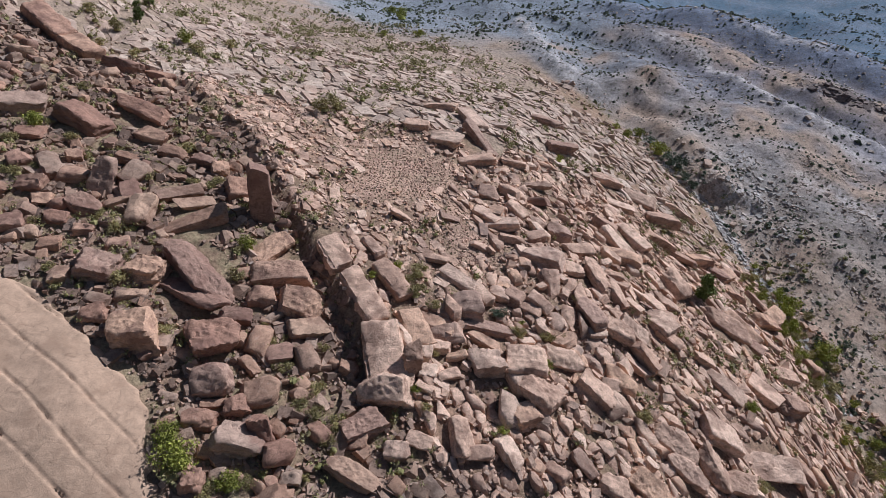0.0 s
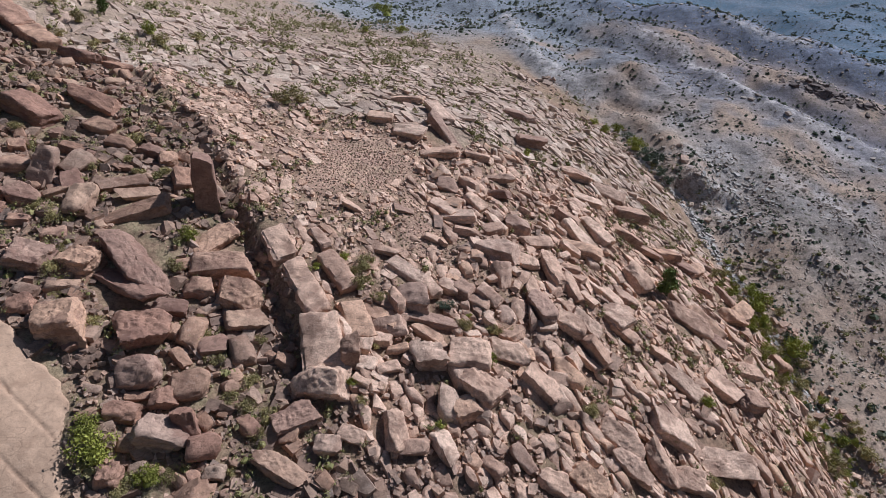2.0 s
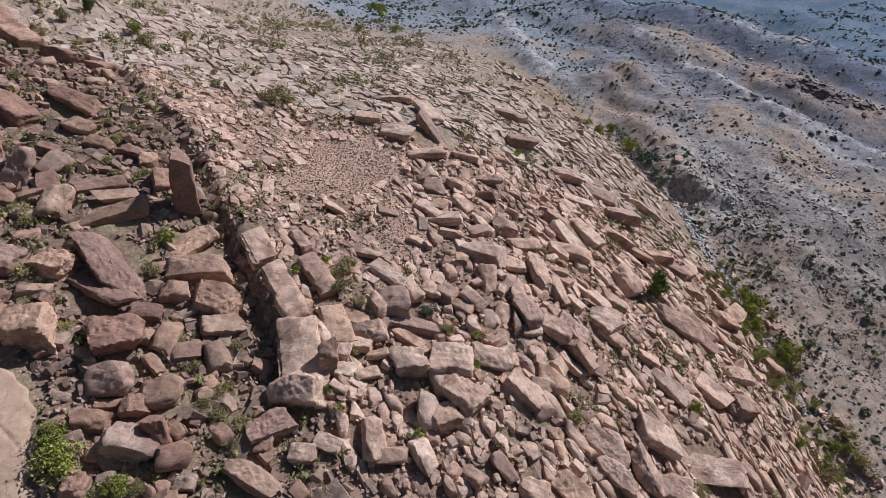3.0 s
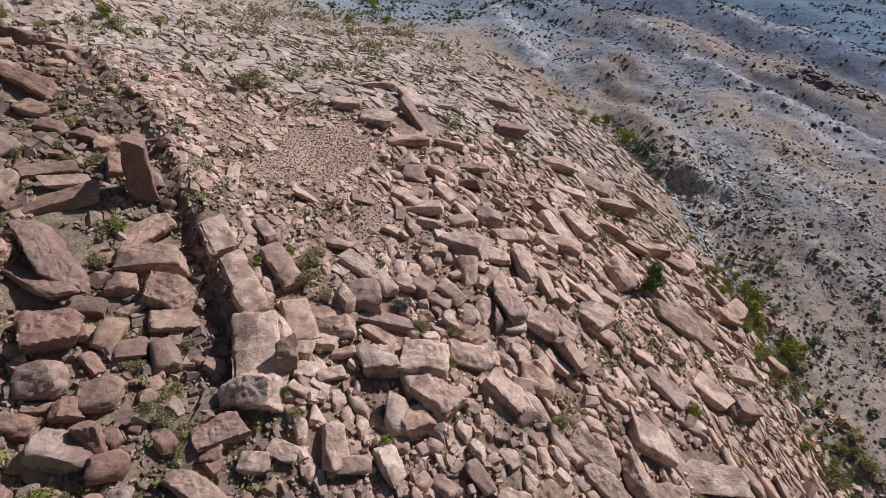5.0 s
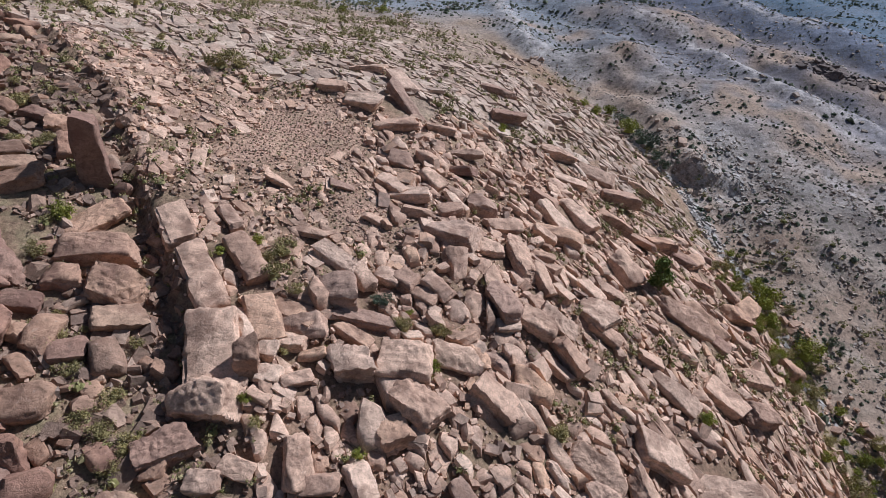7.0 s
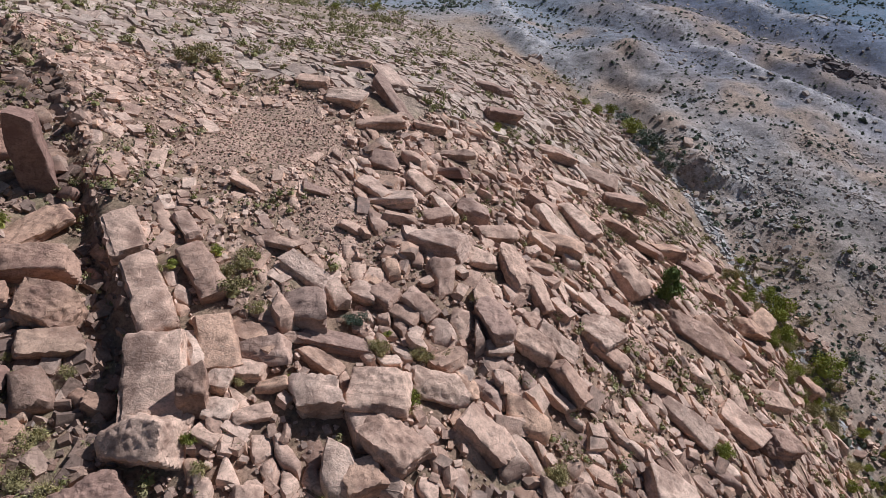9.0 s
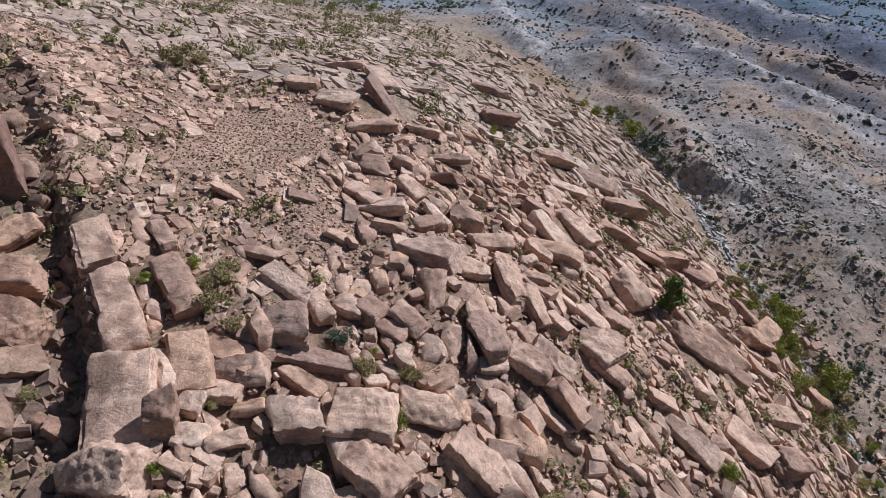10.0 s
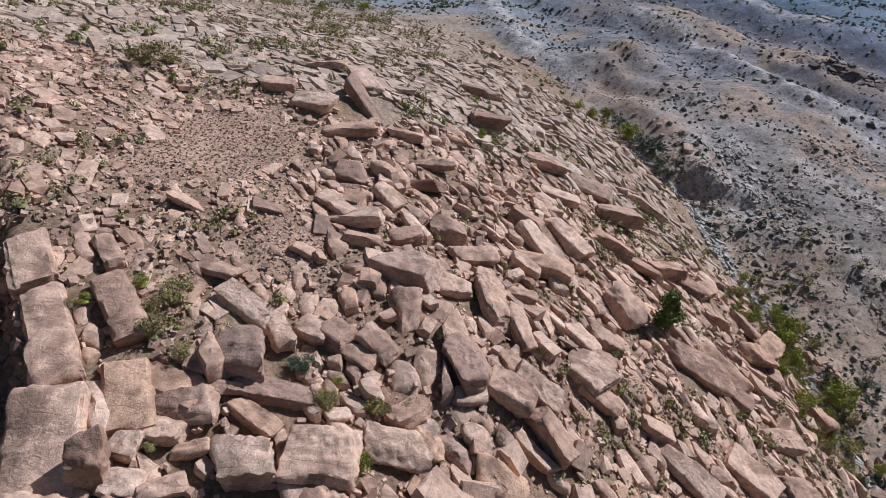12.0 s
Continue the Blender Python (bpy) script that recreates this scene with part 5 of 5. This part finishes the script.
def shrub_kinds(name, label, category, mat, seed, leaves, size, tall, count=4, heads=9):
    kinds = []
    for k, (v, f) in enumerate(clump_arrays(count, seed, leaves, size, 0.85, tall, heads, 0.2)):
        root = tagged(new(name, None), label, category, "shrubs among the stones")
        part("foliage", mesh_of("foliage", v.tolist(), f.tolist(), mat), root)
        part("stem", twig_mesh(seed + k, 9, tall), root, "dry brown stems")
        kinds.append(root)
    return kinds


def plant(kinds, spots, rng):
    used = set()
    for x, y, w in spots:
        k = rng.randint(len(kinds))
        m = Matrix.Translation((x, y, high(x, y) + (0.3 if beside_scarp(x, y) > 0 else 0.1))) @ Matrix.Rotation(rng.uniform(0, 6.28), 4, "Z")
        size = w * rng.uniform(0.8, 1.05)
        if k in used:
            ob = copy_thing(kinds[k], m)
        else:
            ob = kinds[k]
            used.add(k)
        ob.matrix_basis = m @ Matrix.Diagonal((size, size, size * rng.uniform(0.85, 1.2), 1))
    for k, ob in enumerate(kinds):
        if k not in used:
            for o in (*ob.children_recursive, ob):
                bpy.data.objects.remove(o)


def build_tree(x, y, wide, tall, label, seed):
    """A small bushy juniper: a forked trunk, limbs, and a ragged crown of many leaf sprays."""
    rng = np.random.RandomState(seed)
    root = tagged(new("juniper", None), label, "tree", "junipers")
    root.location = (x, y, high(x, y) - 0.05)
    V, Fc = [], []

    def limb(a, b, ra, rb):
        a, b = Vector(a), Vector(b)
        z = (b - a).normalized()
        s = z.orthogonal().normalized()
        t = z.cross(s)
        base = len(V)
        for p, r in ((a, ra), (b, rb)):
            for q in range(6):
                V.append((p + (s * math.cos(q * 1.047) + t * math.sin(q * 1.047)) * r)[:])
        for q in range(6):
            j = (q + 1) % 6
            Fc.append((base + q, base + j, base + 6 + j, base + 6 + q))

    limb((0, 0, 0), (0.05 * wide, 0, 0.3 * tall), 0.07 * wide, 0.05 * wide)
    tips = []
    for k in range(26):
        a, h = rng.uniform(0, 6.28), rng.uniform(0.22, 1.0)
        r = wide * 0.5 * (1.05 - h) ** 0.6 * rng.uniform(0.5, 1.05)
        tip = (math.cos(a) * r, math.sin(a) * r, h * tall)
        limb((0.04 * wide, 0, tall * h * 0.5), tip, 0.03 * wide, 0.008 * wide)
        tips.append(tip)
    part("trunk", mesh_of("trunk", V, Fc, MAT_TWIG), root, "grey-brown forked trunk and limbs")
    tips = np.array(tips)
    n = 2600
    c = tips[rng.randint(len(tips), size=n)] + rng.normal(0, 0.085, (n, 3)) * wide
    c[:, 2] = np.abs(c[:, 2])
    a = rng.normal(0, 1, (n, 3)) + (0, 0, 0.8)
    a /= np.linalg.norm(a, axis=1, keepdims=True)
    b = np.cross(a, rng.normal(0, 1, (n, 3)))
    b /= np.linalg.norm(b, axis=1, keepdims=True)
    s = 0.055 * wide * rng.uniform(0.6, 1.4, (n, 1))
    v = np.stack([c - a * s, c + b * s * 0.5, c + a * s, c - b * s * 0.5], 1).reshape(-1, 3)
    part("crown", mesh_of("crown", v.tolist(), np.arange(n * 4).reshape(-1, 4).tolist(), MAT_JUNIPER), root, "dark green ragged crown")
    return root


def build_scrub():
    rng = np.random.RandomState(44)
    # bushes that follow the creek
    bank = []
    for y in rng.uniform(48, 86, 110):
        x = np.interp(y, CREEK_Y, CREEK_X) + rng.normal(-1.6, 2.2)
        bank.append((float(x), float(y), float(np.clip(np.exp(rng.normal(0.3, 0.35)), 0.8, 2.6))))
    brush = []
    while len(brush) < 60:
        x, y = rng.uniform(-45, 0), rng.uniform(27, 70)
        if beside_scarp(x, y) < -2 and not on_slab(x - 0.8, y) and ripple(x, y, 7, 64) > -0.1 and all((x - a) ** 2 + (y - b) ** 2 > (r + 0.3) ** 2 for a, b, r in LONE):
            brush.append((x, y, float(np.clip(np.exp(rng.normal(0.35, 0.3)), 0.8, 2.4))))
    plant(shrub_kinds("olive_shrub", "olive-green low desert shrub growing between stones", "shrub", MAT_OLIVE, 100, 1150, 0.03, 0.9, heads=14), OLIVE_SHRUBS + bank[::2] + brush, rng)
    plant(shrub_kinds("green_shrub", "fresh green leafy desert bush among rocks", "shrub", MAT_GREEN, 200, 1400, 0.033, 1.05, heads=16), GREEN_SHRUBS + bank[1::2], rng)
    plant(shrub_kinds("sage_shrub", "grey-green rounded sage bush on stony ground", "shrub", MAT_SAGE, 300, 750, 0.036, 0.95, heads=14), SAGE_SHRUBS, rng)
    build_tree(32.8, 62.2, 2.8, 3.9, "small dark green juniper tree on the rocky slope", 1)
    build_tree(-50.0, 102.5, 2.0, 3.2, "small dark conifer on pale rock slabs", 2)
    build_tree(-53.0, 113.5, 2.0, 3.0, "small dark conifer on pale rock slabs", 3)
    # tufts over the spur
    n = 20000
    x, y = rng.uniform(-85, 76, n), 22 + 190 * rng.rand(n)
    want = np.clip(ripple(x, y, 15, 61) * 0.7 + 0.15, 0.05, 1) * np.where((x < 14) & (y > 82), 2.0, 0.8) * np.where((beside_scarp(x, y) < 0) & (y < 75), 14.0, 1) * np.where((x > 18) & (y < 90), 4.2, 1) * np.where((flat_rock(x, y) > 0.5) & (y < 84), 2.5, 1) * np.where((from_creek(x, y) > 0) & (y < 80), 3.0, 1)
    keep = ((from_creek(x, y) < 2) | (0.764 * x + 0.645 * y < 112) & (rng.rand(n) < 0.7)) & (rng.rand(n) < want * 0.56) & ~on_slab(x, y) & clear_of_boulders(x, y, 1.1) & (soil_zones(x, y)[2] < 0.3)
    x, y = x[keep], y[keep]
    upright = np.tile((0.0, 0.0, 1.0), (len(x), 1))
    s = np.clip(np.exp(rng.normal(0.1, 0.4, len(x))), 0.5, 2.4) * np.where(y > 84, 1.25, 1)
    rot = frames_on(upright, rng.uniform(0, 6.28, len(x)), np.full(len(x), 0.1), rng)
    pos = np.stack([x, y, ground_z(x, y) + 0.35], 1)
    tagged(new("dry_tufts", scatter_mesh("dry_tufts", clump_arrays(10, 6, 30, 0.075, core=0.17, around=6, rings=3), pos, rot, np.repeat(s[:, None], 3, 1), MAT_TUFT, rng)),
           "small olive and straw-coloured desert tufts between the stones", "tufts", kind="stuff")
    # small dark tussocks dotted evenly over the gravel
    gx, gy = np.meshgrid(np.arange(-16, 12, 0.58), np.arange(48, 82, 0.72))
    gx, gy = (gx + rng.uniform(-0.22, 0.22, gx.shape)).ravel(), (gy + rng.uniform(-0.25, 0.25, gy.shape)).ravel()
    keep = soil_zones(gx, gy)[2] > 0.12 + 0.3 * rng.rand(len(gx))
    gx, gy = gx[keep], gy[keep]
    s = rng.uniform(0.22, 0.46, len(gx))
    rot = frames_on(np.tile((0.0, 0.0, 1.0), (len(gx), 1)), rng.uniform(0, 6.28, len(gx)), np.full(len(gx), 0.1), rng)
    tagged(new("tussocks", scatter_mesh("tussocks", clump_arrays(8, 16, 14, 0.1, core=0.3, around=5, rings=3), np.stack([gx, gy, ground_z(gx, gy)], 1), rot, np.repeat(s[:, None], 3, 1), MAT_TUSSOCK, rng)),
           "small brown-olive tussocks dotted over the red gravel", "tufts", kind="stuff")
    # dark shrubs over the far side, thickest along the creek
    n = 170000
    x, y = rng.uniform(-40, 280, n), rng.uniform(45, 400, n)
    far, pale, gravel = soil_zones(x, y)
    want = np.clip(ripple(x, y, 26, 51) * 0.55 + 0.3, 0.05, 1) * np.where((x < 80) & (y < 125), 1.3, 0.75)
    creek = np.exp(-(((from_creek(x, y) - 4) / 4.5) ** 2)) * (y < 100)
    keep = (far > 0.5) & (x < 0.82 * y + 22) & (y < 330) & ((0.764 * x + 0.645 * y > 100) | (rng.rand(n) < 0.4)) & (rng.rand(n) < np.clip(want * (1 - 0.7 * pale) * 0.62 + creek * 0.5, 0, 1))
    x, y = x[keep], y[keep]
    s = np.clip(np.exp(rng.normal(-0.55, 0.45, len(x))), 0.3, 2.0) * np.where(y > 200, 1.4, 1)
    rot = frames_on(np.tile((0.0, 0.0, 1.0), (len(x), 1)), rng.uniform(0, 6.28, len(x)), np.full(len(x), 0.05), rng)
    pos = np.stack([x, y, ground_z(x, y) - 0.03], 1)
    tagged(new("far_scrub", scatter_mesh("far_scrub", clump_arrays(12, 3, 3, 0.14, core=0.4, around=5, rings=3), pos, rot, np.repeat(s[:, None], 3, 1), MAT_DARK, rng)),
           "dark low desert shrubs dotted over the far slope", "shrubs", kind="stuff")


build_slab()
build_boulders()
strew_boulders()
build_scrub()
build_rubble()
build_ledges()
build_outcrop()
build_bedrock()
